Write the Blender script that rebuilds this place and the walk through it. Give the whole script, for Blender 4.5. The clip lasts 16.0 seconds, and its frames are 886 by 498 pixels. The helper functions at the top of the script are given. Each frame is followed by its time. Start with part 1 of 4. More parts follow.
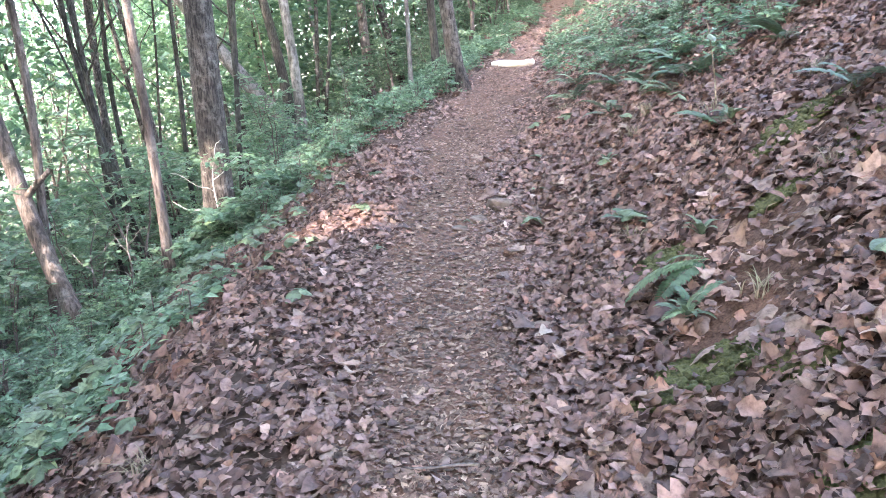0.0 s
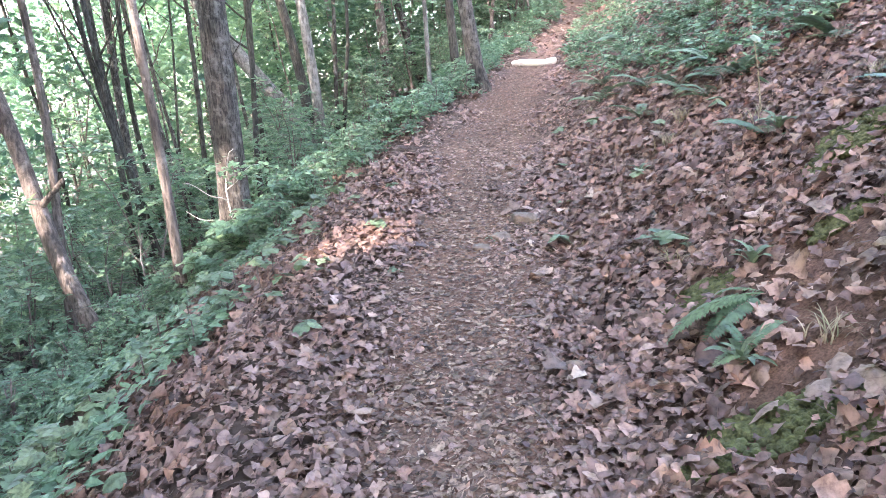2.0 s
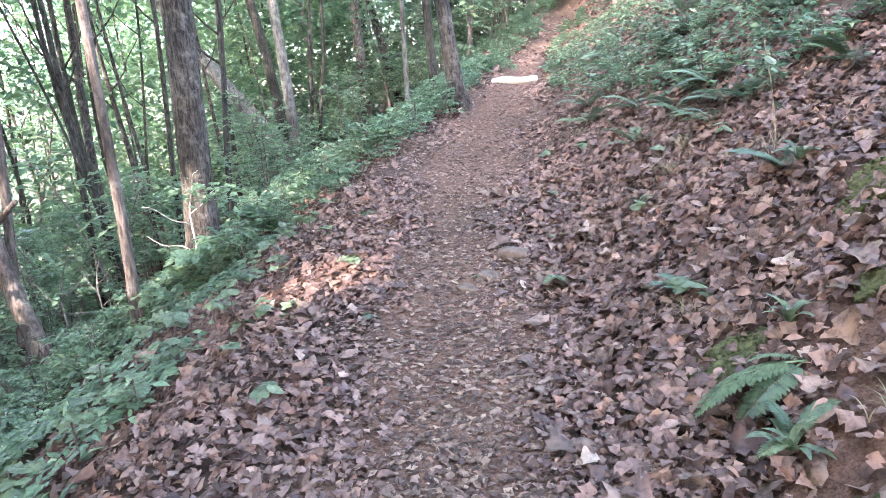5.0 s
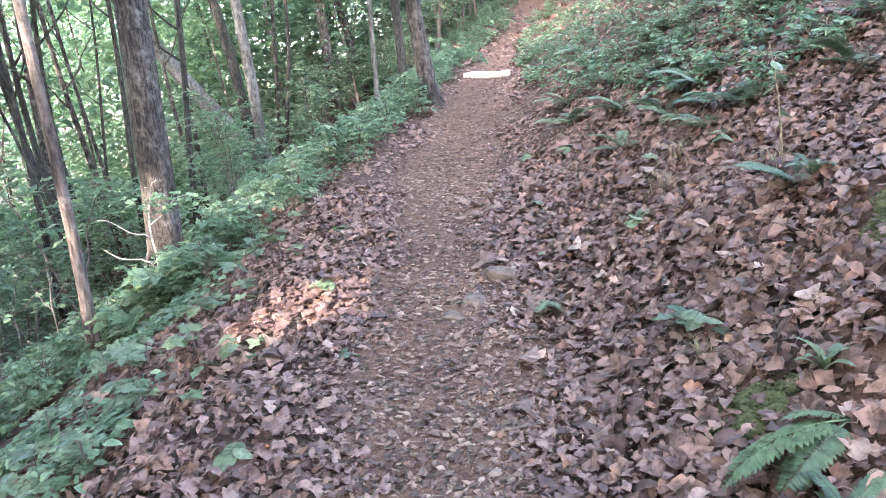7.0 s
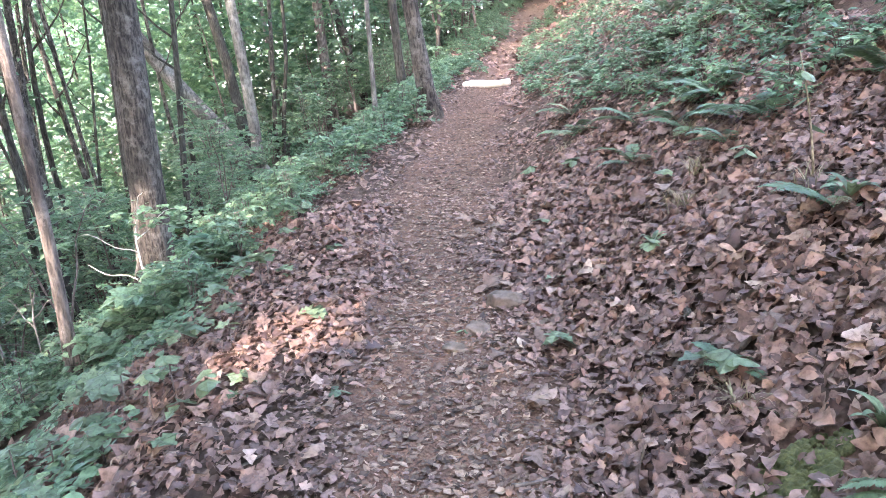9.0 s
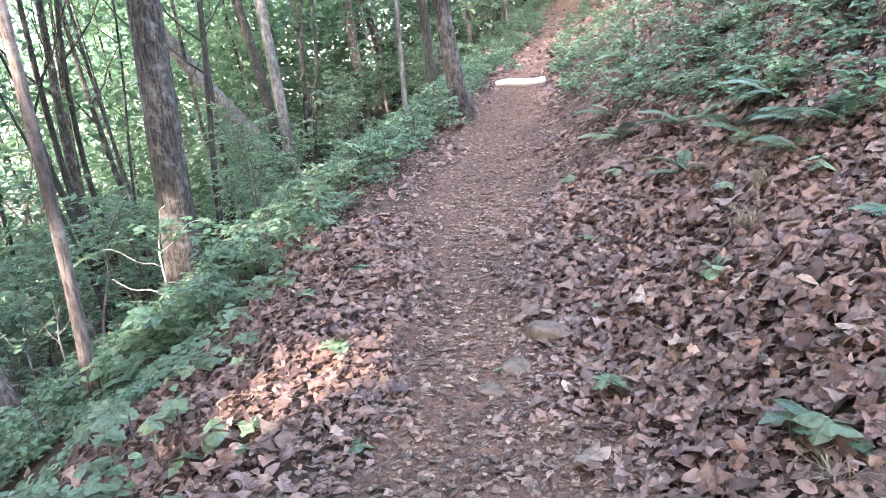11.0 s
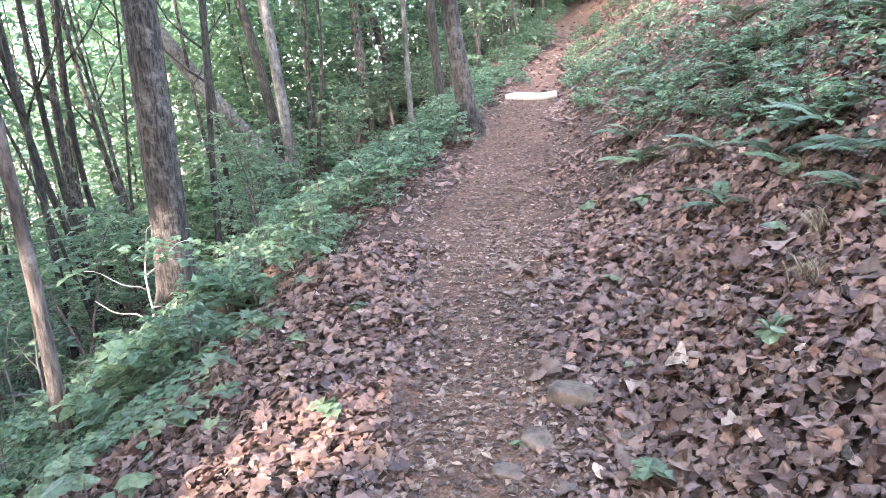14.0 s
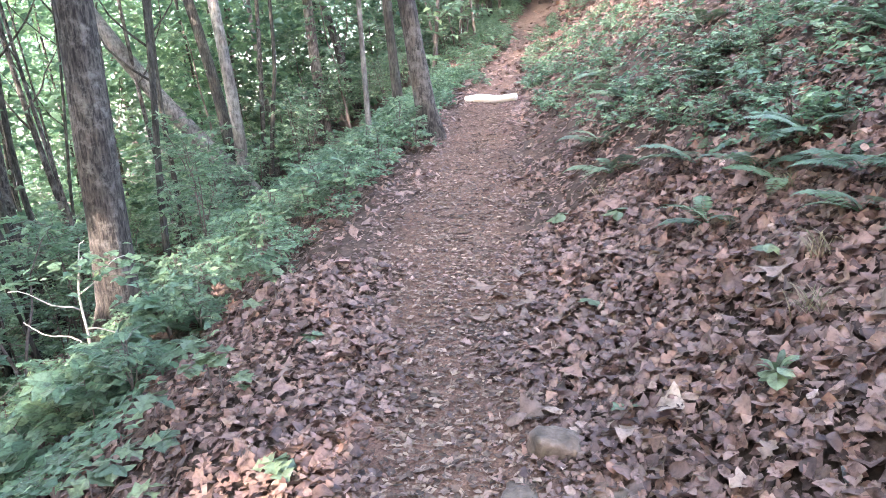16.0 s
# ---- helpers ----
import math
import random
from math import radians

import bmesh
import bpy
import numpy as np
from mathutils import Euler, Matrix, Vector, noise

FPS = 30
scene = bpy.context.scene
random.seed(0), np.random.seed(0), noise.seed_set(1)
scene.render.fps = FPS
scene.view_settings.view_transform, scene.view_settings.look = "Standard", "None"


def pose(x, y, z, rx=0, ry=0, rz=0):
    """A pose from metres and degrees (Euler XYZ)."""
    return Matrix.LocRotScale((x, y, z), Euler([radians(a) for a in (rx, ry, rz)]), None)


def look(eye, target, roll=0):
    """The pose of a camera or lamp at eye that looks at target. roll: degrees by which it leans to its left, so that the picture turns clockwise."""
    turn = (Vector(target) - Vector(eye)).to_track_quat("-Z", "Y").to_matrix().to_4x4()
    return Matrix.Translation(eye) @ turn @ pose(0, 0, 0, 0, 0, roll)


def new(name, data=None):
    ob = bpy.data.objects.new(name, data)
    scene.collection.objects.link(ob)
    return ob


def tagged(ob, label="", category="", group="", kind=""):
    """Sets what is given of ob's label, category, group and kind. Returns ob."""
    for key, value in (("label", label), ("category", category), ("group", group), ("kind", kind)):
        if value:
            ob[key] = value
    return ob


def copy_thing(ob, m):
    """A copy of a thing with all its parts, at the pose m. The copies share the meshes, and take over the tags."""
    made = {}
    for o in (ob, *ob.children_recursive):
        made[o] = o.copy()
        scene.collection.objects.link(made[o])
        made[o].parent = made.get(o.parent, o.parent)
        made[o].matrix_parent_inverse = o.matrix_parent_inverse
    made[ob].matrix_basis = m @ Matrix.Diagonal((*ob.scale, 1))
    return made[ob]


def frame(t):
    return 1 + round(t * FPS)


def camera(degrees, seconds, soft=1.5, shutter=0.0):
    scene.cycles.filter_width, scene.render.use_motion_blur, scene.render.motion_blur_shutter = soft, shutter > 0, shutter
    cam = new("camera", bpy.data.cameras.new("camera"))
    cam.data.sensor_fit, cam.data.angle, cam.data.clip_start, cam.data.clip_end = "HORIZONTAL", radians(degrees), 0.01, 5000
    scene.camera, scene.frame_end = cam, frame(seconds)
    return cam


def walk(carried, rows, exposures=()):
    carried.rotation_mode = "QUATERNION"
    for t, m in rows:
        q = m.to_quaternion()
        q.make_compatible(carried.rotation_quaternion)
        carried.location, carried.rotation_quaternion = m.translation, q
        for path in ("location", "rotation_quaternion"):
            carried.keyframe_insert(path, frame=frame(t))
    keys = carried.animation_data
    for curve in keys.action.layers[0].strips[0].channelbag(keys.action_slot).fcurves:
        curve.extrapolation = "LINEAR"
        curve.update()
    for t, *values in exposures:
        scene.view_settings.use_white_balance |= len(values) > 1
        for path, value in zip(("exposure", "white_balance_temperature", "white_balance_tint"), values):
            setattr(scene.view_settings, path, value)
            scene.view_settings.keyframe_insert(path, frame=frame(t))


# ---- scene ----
# ---------- camera and walk ----------
cam = camera(66.42, 16.0, soft=0.75)
EXPOSURE, KELVIN, TINT = 5.17, 6750, 25
PATH = [
    (0.0, pose(0.000, 0.000, 1.460, 75.97, 4.00, -1.00)),
    (0.5, pose(0.003, 0.078, 1.471, 76.04, 4.75, -0.49)),
    (1.0, pose(0.008, 0.153, 1.486, 75.97, 5.13, -0.18)),
    (1.5, pose(0.010, 0.221, 1.501, 75.85, 5.24, 0.39)),
    (2.0, pose(0.010, 0.282, 1.518, 75.87, 4.83, 0.60)),
    (2.5, pose(0.009, 0.345, 1.531, 75.82, 4.51, 0.73)),
    (3.0, pose(0.005, 0.408, 1.539, 75.89, 4.29, 0.72)),
    (3.5, pose(0.001, 0.474, 1.541, 76.04, 4.02, 0.71)),
    (4.0, pose(-0.003, 0.540, 1.542, 76.22, 4.11, 0.57)),
    (4.5, pose(-0.007, 0.610, 1.544, 76.56, 4.47, 0.09)),
    (5.0, pose(-0.013, 0.685, 1.551, 76.95, 4.35, -1.30)),
    (5.2, pose(-0.018, 0.716, 1.556, 76.86, 4.12, -2.00)),
    (7.3, pose(-0.049, 1.030, 1.648, 75.91, 4.92, -4.07)),
    (7.5, pose(-0.049, 1.053, 1.649, 75.99, 4.86, -4.11)),
    (8.0, pose(-0.048, 1.113, 1.653, 76.14, 4.82, -4.18)),
    (8.5, pose(-0.043, 1.179, 1.653, 76.42, 4.77, -4.15)),
    (8.7, pose(-0.042, 1.205, 1.652, 76.58, 4.78, -4.15)),
    (10.8, pose(-0.016, 1.541, 1.700, 76.61, 5.78, -1.90)),
    (11.0, pose(-0.014, 1.569, 1.705, 76.54, 5.91, -1.46)),
    (11.5, pose(-0.013, 1.637, 1.722, 76.47, 5.79, -1.00)),
    (12.0, pose(-0.013, 1.698, 1.739, 76.53, 5.31, -0.82)),
    (12.5, pose(-0.014, 1.761, 1.749, 76.66, 5.19, -0.80)),
    (13.0, pose(-0.017, 1.828, 1.752, 76.85, 4.90, -0.78)),
    (13.5, pose(-0.021, 1.895, 1.749, 77.12, 4.89, -0.84)),
    (14.0, pose(-0.024, 1.971, 1.751, 77.38, 5.00, -0.96)),
    (14.5, pose(-0.028, 2.049, 1.757, 77.75, 4.95, -1.42)),
    (15.0, pose(-0.035, 2.129, 1.767, 77.67, 4.69, -2.99)),
    (15.5, pose(-0.040, 2.205, 1.779, 77.35, 4.82, -3.74)),
    (16.0, pose(-0.043, 2.275, 1.794, 76.99, 4.64, -4.60)),
]
walk(cam, PATH, exposures=[(0.0, EXPOSURE, KELVIN, TINT), (5.0, EXPOSURE - 0.03, KELVIN, TINT), (16.0, EXPOSURE - 0.13, KELVIN, TINT)])

# ---------- world and sun ----------
SUN_TO = Vector((-0.50, -0.62, 0.60)).normalized()      # from the place towards the sun
world = bpy.data.worlds.new("sky")
scene.world = world
world.use_nodes = True
wn = world.node_tree.nodes
sky = wn.new("ShaderNodeTexSky")
sky.sky_type = "NISHITA"
sky.sun_disc = False
sky.sun_elevation = math.asin(SUN_TO.z)
sky.sun_rotation = math.atan2(SUN_TO.x, SUN_TO.y)
sky.dust_density = 3.0
world.node_tree.links.new(sky.outputs[0], wn["Background"].inputs[0])
wn["Background"].inputs[1].default_value = 0.15
sun = new("sun", bpy.data.lights.new("sun", "SUN"))
sun.data.energy, sun.data.angle, sun.data.color = 0.68, radians(0.6), (1.0, 0.92, 0.82)
sun.matrix_world = look((0, 0, 30), Vector((0, 0, 30)) - SUN_TO)

# ---------- materials ----------
RNG = np.random.default_rng(7)


def nodes_of(name):
    m = bpy.data.materials.new(name)
    m.use_nodes = True
    n, l = m.node_tree.nodes, m.node_tree.links
    return m, n, l, n["Principled BSDF"]


def ramp(n, stops):
    r = n.new("ShaderNodeValToRGB")
    e = r.color_ramp.elements
    while len(e) < len(stops):
        e.new(0.5)
    for k, (p, c) in enumerate(stops):
        e[k].position, e[k].color = p, (*c, 1)
    return r


def tex_noise(n, l, coord, scale, detail=4, rough=0.6):
    t = n.new("ShaderNodeTexNoise")
    t.inputs["Scale"].default_value, t.inputs["Detail"].default_value, t.inputs["Roughness"].default_value = scale, detail, rough
    l.new(coord, t.inputs["Vector"])
    return t


def mixed(n, l, fac, a, b, blend="MIX"):
    m = n.new("ShaderNodeMix")
    m.data_type, m.blend_type = "RGBA", blend
    for socket, value in ((m.inputs[0], fac), (m.inputs[6], a), (m.inputs[7], b)):
        if isinstance(value, (int, float)):
            socket.default_value = value
        elif isinstance(value, tuple):
            socket.default_value = (*value, 1)
        else:
            l.new(value, socket)
    return m.outputs[2]


def bumped(n, l, bsdf, height, strength, distance):
    b = n.new("ShaderNodeBump")
    b.inputs["Strength"].default_value, b.inputs["Distance"].default_value = strength, distance
    l.new(height, b.inputs["Height"])
    l.new(b.outputs[0], bsdf.inputs["Normal"])


def leaf_material(name, stops, translucency, rough, per_object=False, vein=0.0):
    """Thin leaf: colour by leaf, blotches over it, some light through it."""
    m, n, l, p = nodes_of(name)
    geo, coord = n.new("ShaderNodeNewGeometry"), n.new("ShaderNodeTexCoord")
    r = ramp(n, stops)
    if per_object:
        l.new(n.new("ShaderNodeObjectInfo").outputs["Random"], r.inputs[0])
    else:
        l.new(geo.outputs["Random Per Island"], r.inputs[0])
    spots = tex_noise(n, l, geo.outputs["Position"], 38, 4, 0.65)
    sp = ramp(n, [(0.34, (0.50, 0.46, 0.44)), (0.5, (0.92, 0.91, 0.90)), (0.66, (1.16, 1.14, 1.12))])
    l.new(spots.outputs[0], sp.inputs[0])
    patch = tex_noise(n, l, geo.outputs["Position"], 0.8, 3)
    pr = ramp(n, [(0.3, (0.78, 0.80, 0.78)), (0.7, (1.1, 1.1, 1.05))])
    l.new(patch.outputs[0], pr.inputs[0])
    c = mixed(n, l, 1.0, r.outputs[0], sp.outputs[0], "MULTIPLY")
    c = mixed(n, l, 1.0, c, pr.outputs[0], "MULTIPLY")
    l.new(c, p.inputs["Base Color"])
    p.inputs["Roughness"].default_value = rough
    p.inputs["Specular IOR Level"].default_value = 0.4
    bumped(n, l, p, spots.outputs[0], 0.5, 0.004)
    if translucency > 0:
        t = n.new("ShaderNodeBsdfTranslucent")
        l.new(c, t.inputs[0])
        mx = n.new("ShaderNodeMixShader")
        mx.inputs[0].default_value = translucency
        l.new(p.outputs[0], mx.inputs[1])
        l.new(t.outputs[0], mx.inputs[2])
        l.new(mx.outputs[0], n["Material Output"].inputs[0])
    return m


def bark_material(name, dark, light, lichen, lichen_amount=0.5, ridge=38.0):
    m, n, l, p = nodes_of(name)
    coord = n.new("ShaderNodeTexCoord")
    mp = n.new("ShaderNodeMapping")
    mp.inputs["Scale"].default_value = (1, 1, 0.2)
    l.new(coord.outputs["Object"], mp.inputs[0])
    ridges = tex_noise(n, l, mp.outputs[0], ridge, 6, 0.65)
    r = ramp(n, [(0.41, dark), (0.60, light)])
    l.new(ridges.outputs[0], r.inputs[0])
    blot = tex_noise(n, l, coord.outputs["Object"], 6.5, 6, 0.75)
    br = ramp(n, [(0.62 - 0.2 * lichen_amount, (0, 0, 0)), (0.72 - 0.1 * lichen_amount, (1, 1, 1))])
    l.new(blot.outputs[0], br.inputs[0])
    half = n.new("ShaderNodeMath")
    half.operation = "MULTIPLY"
    half.inputs[1].default_value = 0.75
    l.new(br.outputs[0], half.inputs[0])
    c = mixed(n, l, half.outputs[0], r.outputs[0], lichen)
    # broad random tone, from darker to slightly lighter
    broad_tone = tex_noise(n, l, coord.outputs["Object"], 0.9, 4, 0.7)
    wr = ramp(n, [(0.36, (0.42, 0.40, 0.38)), (0.52, (0.85, 0.84, 0.83)), (0.66, (1.2, 1.2, 1.18))])
    l.new(broad_tone.outputs[0], wr.inputs[0])
    c = mixed(n, l, 1.0, c, wr.outputs[0], "MULTIPLY")
    l.new(c, p.inputs["Base Color"])
    p.inputs["Roughness"].default_value = 0.92
    bumped(n, l, p, ridges.outputs[0], 1.0, 0.035)
    return m


def ground_material():
    """Bare trodden earth where the trail runs, dark humus elsewhere."""
    m, n, l, p = nodes_of("forest_soil")
    coord, at = n.new("ShaderNodeTexCoord"), n.new("ShaderNodeAttribute")
    at.attribute_name = "trodden"
    big, mid, fine = (tex_noise(n, l, coord.outputs["Object"], s, 6, 0.7) for s in (1.6, 14, 95))
    earth = ramp(n, [(0.3, (0.096, 0.062, 0.047)), (0.5, (0.151, 0.099, 0.074)), (0.72, (0.224, 0.148, 0.105))])
    l.new(mid.outputs[0], earth.inputs[0])
    grit = ramp(n, [(0.38, (0.55, 0.53, 0.5)), (0.55, (1, 1, 1)), (0.70, (1.35, 1.28, 1.2))])
    l.new(fine.outputs[0], grit.inputs[0])
    stain = ramp(n, [(0.35, (0.85, 0.80, 0.80)), (0.65, (1.12, 1.0, 0.92))])
    l.new(big.outputs[0], stain.inputs[0])
    c = mixed(n, l, 1.0, earth.outputs[0], grit.outputs[0], "MULTIPLY")
    c = mixed(n, l, 1.0, c, stain.outputs[0], "MULTIPLY")
    humus = ramp(n, [(0.3, (0.042, 0.028, 0.021)), (0.7, (0.114, 0.079, 0.059))])
    l.new(mid.outputs[0], humus.inputs[0])
    c = mixed(n, l, at.outputs["Fac"], humus.outputs[0], c)
    l.new(c, p.inputs["Base Color"])
    p.inputs["Roughness"].default_value = 0.95
    p.inputs["Specular IOR Level"].default_value = 0.2
    bumped(n, l, p, fine.outputs[0], 0.8, 0.012)
    return m


def plain_material(name, a, b, scale, rough, bump=0.5, dist=0.01):
    m, n, l, p = nodes_of(name)
    coord = n.new("ShaderNodeTexCoord")
    t, big = tex_noise(n, l, coord.outputs["Object"], scale, 6, 0.65), tex_noise(n, l, coord.outputs["Object"], scale / 9, 3)
    r, rb = ramp(n, [(0.32, a), (0.68, b)]), ramp(n, [(0.3, (0.8, 0.8, 0.8)), (0.7, (1.1, 1.1, 1.1))])
    l.new(t.outputs[0], r.inputs[0])
    l.new(big.outputs[0], rb.inputs[0])
    l.new(mixed(n, l, 1.0, r.outputs[0], rb.outputs[0], "MULTIPLY"), p.inputs["Base Color"])
    p.inputs["Roughness"].default_value = rough
    bumped(n, l, p, t.outputs[0], bump, dist)
    return m


SOIL = ground_material()
DRY = leaf_material("dry_leaf", [(0.0, (0.072, 0.042, 0.036)), (0.2, (0.126, 0.077, 0.063)), (0.5, (0.196, 0.124, 0.103)), (0.8, (0.273, 0.180, 0.149)), (0.94, (0.246, 0.135, 0.095)), (1.0, (0.393, 0.285, 0.234))], 0.12, 0.55)
CHIP = leaf_material("leaf_crumbs", [(0.0, (0.057, 0.038, 0.030)), (0.5, (0.156, 0.106, 0.082)), (0.85, (0.239, 0.167, 0.126)), (1.0, (0.343, 0.256, 0.196))], 0.0, 0.85)
GREEN = leaf_material("understory_leaf", [(0.0, (0.116, 0.213, 0.138)), (0.5, (0.176, 0.297, 0.190)), (0.85, (0.220, 0.353, 0.218)), (1.0, (0.341, 0.470, 0.276))], 0.5, 0.34)
CANOPY = leaf_material("canopy_leaf", [(0.0, (0.077, 0.161, 0.090)), (0.5, (0.110, 0.218, 0.114)), (1.0, (0.165, 0.299, 0.144))], 0.5, 0.5)
# Darker copy of the understory leaf: forest shade and bluish haze put into the colour.
WOODS_SHADED = leaf_material("shaded_wood_leaf", [(0.0, (0.065, 0.147, 0.100)), (0.5, (0.104, 0.210, 0.123)), (1.0, (0.163, 0.287, 0.154))], 0.35, 0.5)
FERN = leaf_material("fern_leaf", [(0.0, (0.066, 0.122, 0.072)), (0.6, (0.095, 0.165, 0.095)), (1.0, (0.145, 0.222, 0.125))], 0.25, 0.45, per_object=True)
SEED = leaf_material("seedling_leaf", [(0.0, (0.085, 0.132, 0.078)), (0.6, (0.125, 0.182, 0.104)), (1.0, (0.190, 0.255, 0.150))], 0.25, 0.45, per_object=True)
STRAW = leaf_material("dry_grass", [(0.0, (0.23, 0.185, 0.125)), (0.6, (0.30, 0.26, 0.18)), (1.0, (0.17, 0.19, 0.10))], 0.1, 0.7)
MOSS = plain_material("moss", (0.050, 0.062, 0.020), (0.145, 0.160, 0.055), 60, 0.95, 1.0, 0.02)
BARK = bark_material("rough_bark", (0.018, 0.015, 0.012), (0.112, 0.098, 0.080), (0.24, 0.23, 0.20), 0.6)
BARK_PALE = bark_material("pale_bark", (0.085, 0.082, 0.072), (0.225, 0.215, 0.190), (0.31, 0.305, 0.275), 0.7, 26)
BARK_DARK = bark_material("dark_bark", (0.022, 0.021, 0.016), (0.078, 0.074, 0.058), (0.12, 0.135, 0.105), 0.3)
# Tan bark, made paler and warmer by sunlight put into its colour.
BARK_TAN_SUNLIT = bark_material("sunlit_tan_bark", (0.075, 0.062, 0.052), (0.215, 0.178, 0.150), (0.34, 0.30, 0.27), 0.5, 30)
TWIG = plain_material("twig_bark", (0.06, 0.048, 0.04), (0.19, 0.155, 0.13), 40, 0.9)
PALE_WOOD = plain_material("bare_pale_wood", (0.62, 0.56, 0.48), (0.82, 0.78, 0.70), 12, 0.6, 0.4)
# Bleached twig, whitened further to stand for the sun on it.
BLEACHED_SUNLIT = plain_material("bleached_twig", (0.36, 0.33, 0.29), (0.62, 0.58, 0.52), 30, 0.8)
ROCK = plain_material("weathered_stone", (0.075, 0.056, 0.040), (0.185, 0.140, 0.104), 22, 0.9, 0.8, 0.015)


# ---------- mesh helpers ----------
def link_mesh(name, verts, faces, material, parent=None, label="", smooth=False):
    me = bpy.data.meshes.new(name)
    me.from_pydata(np.asarray(verts, float).tolist(), [], [list(map(int, f)) for f in faces])
    me.materials.append(material)
    if smooth:
        me.polygons.foreach_set("use_smooth", [True] * len(me.polygons))
    me.update()
    ob = new(name, me)
    if parent:
        ob.parent = parent
    if label:
        ob["label"] = label
    return ob


def share(name, me, parent, m):
    ob = new(name, me)
    ob.parent = parent
    ob.matrix_basis = m
    return ob


def thing(name, x, y, z, label, category, group="", kind="", turn=0):
    ob = new(name)
    ob.matrix_basis = pose(x, y, z, 0, 0, turn)
    return tagged(ob, label, category, group, kind)


def joined(pieces):
    vs, fs, k = [], [], 0
    for v, f in pieces:
        vs.append(np.asarray(v, float))
        fs += [[i + k for i in q] for q in f]
        k += len(v)
    return np.concatenate(vs), fs


def tube(pts, radii, sides=10, rng=None, rough=0.0, cap=True):
    """A tapered tube along points, with an uneven skin."""
    pts = np.asarray(pts, float)
    d = np.gradient(pts, axis=0)
    d /= np.linalg.norm(d, axis=1)[:, None]
    ref = np.array([1.0, 0, 0]) if abs(d[0][0]) < 0.8 else np.array([0, 1.0, 0])
    a = np.cross(d, ref)
    a /= np.linalg.norm(a, axis=1)[:, None]
    b = np.cross(d, a)
    th = np.linspace(0, 2 * np.pi, sides, endpoint=False)
    r = np.asarray(radii, float)[:, None] * np.ones(sides)
    if rng is not None and rough:
        r = r * (1 + rough * rng.normal(size=r.shape) * 0.5 + rough * np.sin(th * 3 + rng.uniform(0, 6)))
    v = pts[:, None] + r[..., None] * (np.cos(th)[None, :, None] * a[:, None] + np.sin(th)[None, :, None] * b[:, None])
    n, f = len(pts), []
    for i in range(n - 1):
        for j in range(sides):
            f.append([i * sides + j, i * sides + (j + 1) % sides, (i + 1) * sides + (j + 1) % sides, (i + 1) * sides + j])
    if cap:
        f += [list(range(sides))[::-1], [(n - 1) * sides + j for j in range(sides)]]
    return v.reshape(-1, 3), f


def turn_to(normal, spin):
    """Rotations that lay a leaf's z along each normal, after a spin about z. Arrays in, (n, 3, 3) out."""
    z = normal / np.linalg.norm(normal, axis=1)[:, None]
    x0 = np.stack([np.cos(spin), np.sin(spin), np.zeros_like(spin)], 1)
    x = x0 - z * np.sum(x0 * z, 1)[:, None]
    x /= np.linalg.norm(x, axis=1)[:, None] + 1e-9
    return np.stack([x, np.cross(z, x), z], 2)


def scatter(templates, centres, normals, spins, sizes, rng):
    """Many leaves in one mesh: each takes one of the templates."""
    rot = turn_to(normals, spins)
    pick = rng.integers(0, len(templates), len(centres))
    vs, fs, k = [], [], 0
    for t, (tv, tf) in enumerate(templates):
        w = np.where(pick == t)[0]
        if not len(w):
            continue
        v = np.einsum("nij,vj->nvi", rot[w], tv) * sizes[w][:, None, None] + centres[w][:, None]
        vs.append(v.reshape(-1, 3))
        base = k + np.arange(len(w)) * len(tv)
        for f in tf:
            fs += (base[:, None] + np.array(f)).tolist()
        k += len(w) * len(tv)
    return np.concatenate(vs), fs


def leaf_shape(rng, lobes=0, curl=0.15, fold=0.12, n=7, wide=0.5):
    """A leaf of unit length along x: midrib and two edges, folded, curled and, if lobed, with lobes."""
    s = np.linspace(0, 1, n)
    w = wide * np.sin(np.pi * s ** 0.8) ** 0.8 * 0.5
    if lobes:
        w = w * (1 + 0.42 * np.cos(s * np.pi * 2 * lobes))
    jag = 1 + (0.10 if curl > 0.1 else 0.0) * rng.normal(size=(2, n))
    w[0] = w[-1] = 0.012
    ph = rng.uniform(0, 6)
    zc = curl * np.sin(s * np.pi * rng.uniform(0.7, 1.4) + ph)
    mid = np.stack([s - 0.5, 0.03 * np.sin(s * 4 + ph), zc - zc.mean()], 1)
    up = np.abs(w) * rng.uniform(0.3, 1.0, 2)[:, None] * fold * 8 * rng.choice([-1, 1])
    left, right = mid.copy(), mid.copy()
    left[:, 1] += w * jag[0]
    right[:, 1] -= w * jag[1]
    left[:, 2] += up[0] + rng.normal(size=n) * curl * 0.16
    right[:, 2] += up[1] + rng.normal(size=n) * curl * 0.16
    v = np.concatenate([left, mid, right])
    f = []
    for i in range(n - 1):
        f += [[i, i + 1, n + i + 1, n + i], [n + i, n + i + 1, 2 * n + i + 1, 2 * n + i]]
    return v, f


def small_leaf(fold=0.12, wide=0.55, droop=0.1):
    """A four-faced green leaf of unit length whose stalk end lies at the origin."""
    x = np.array([0, 0.32, 0.68, 1.0])
    w = np.array([0.02, wide * 0.5, wide * 0.36, 0.01])
    z = -droop * x ** 2
    v = [(x[i], w[i] * s, z[i] + abs(s) * fold * w[i] * 2) for s in (1, 0, -1) for i in range(4)]
    f = [[r * 4 + i, r * 4 + i + 1, (r + 1) * 4 + i + 1, (r + 1) * 4 + i] for r in (0, 1) for i in range(3)]
    return np.array(v), f


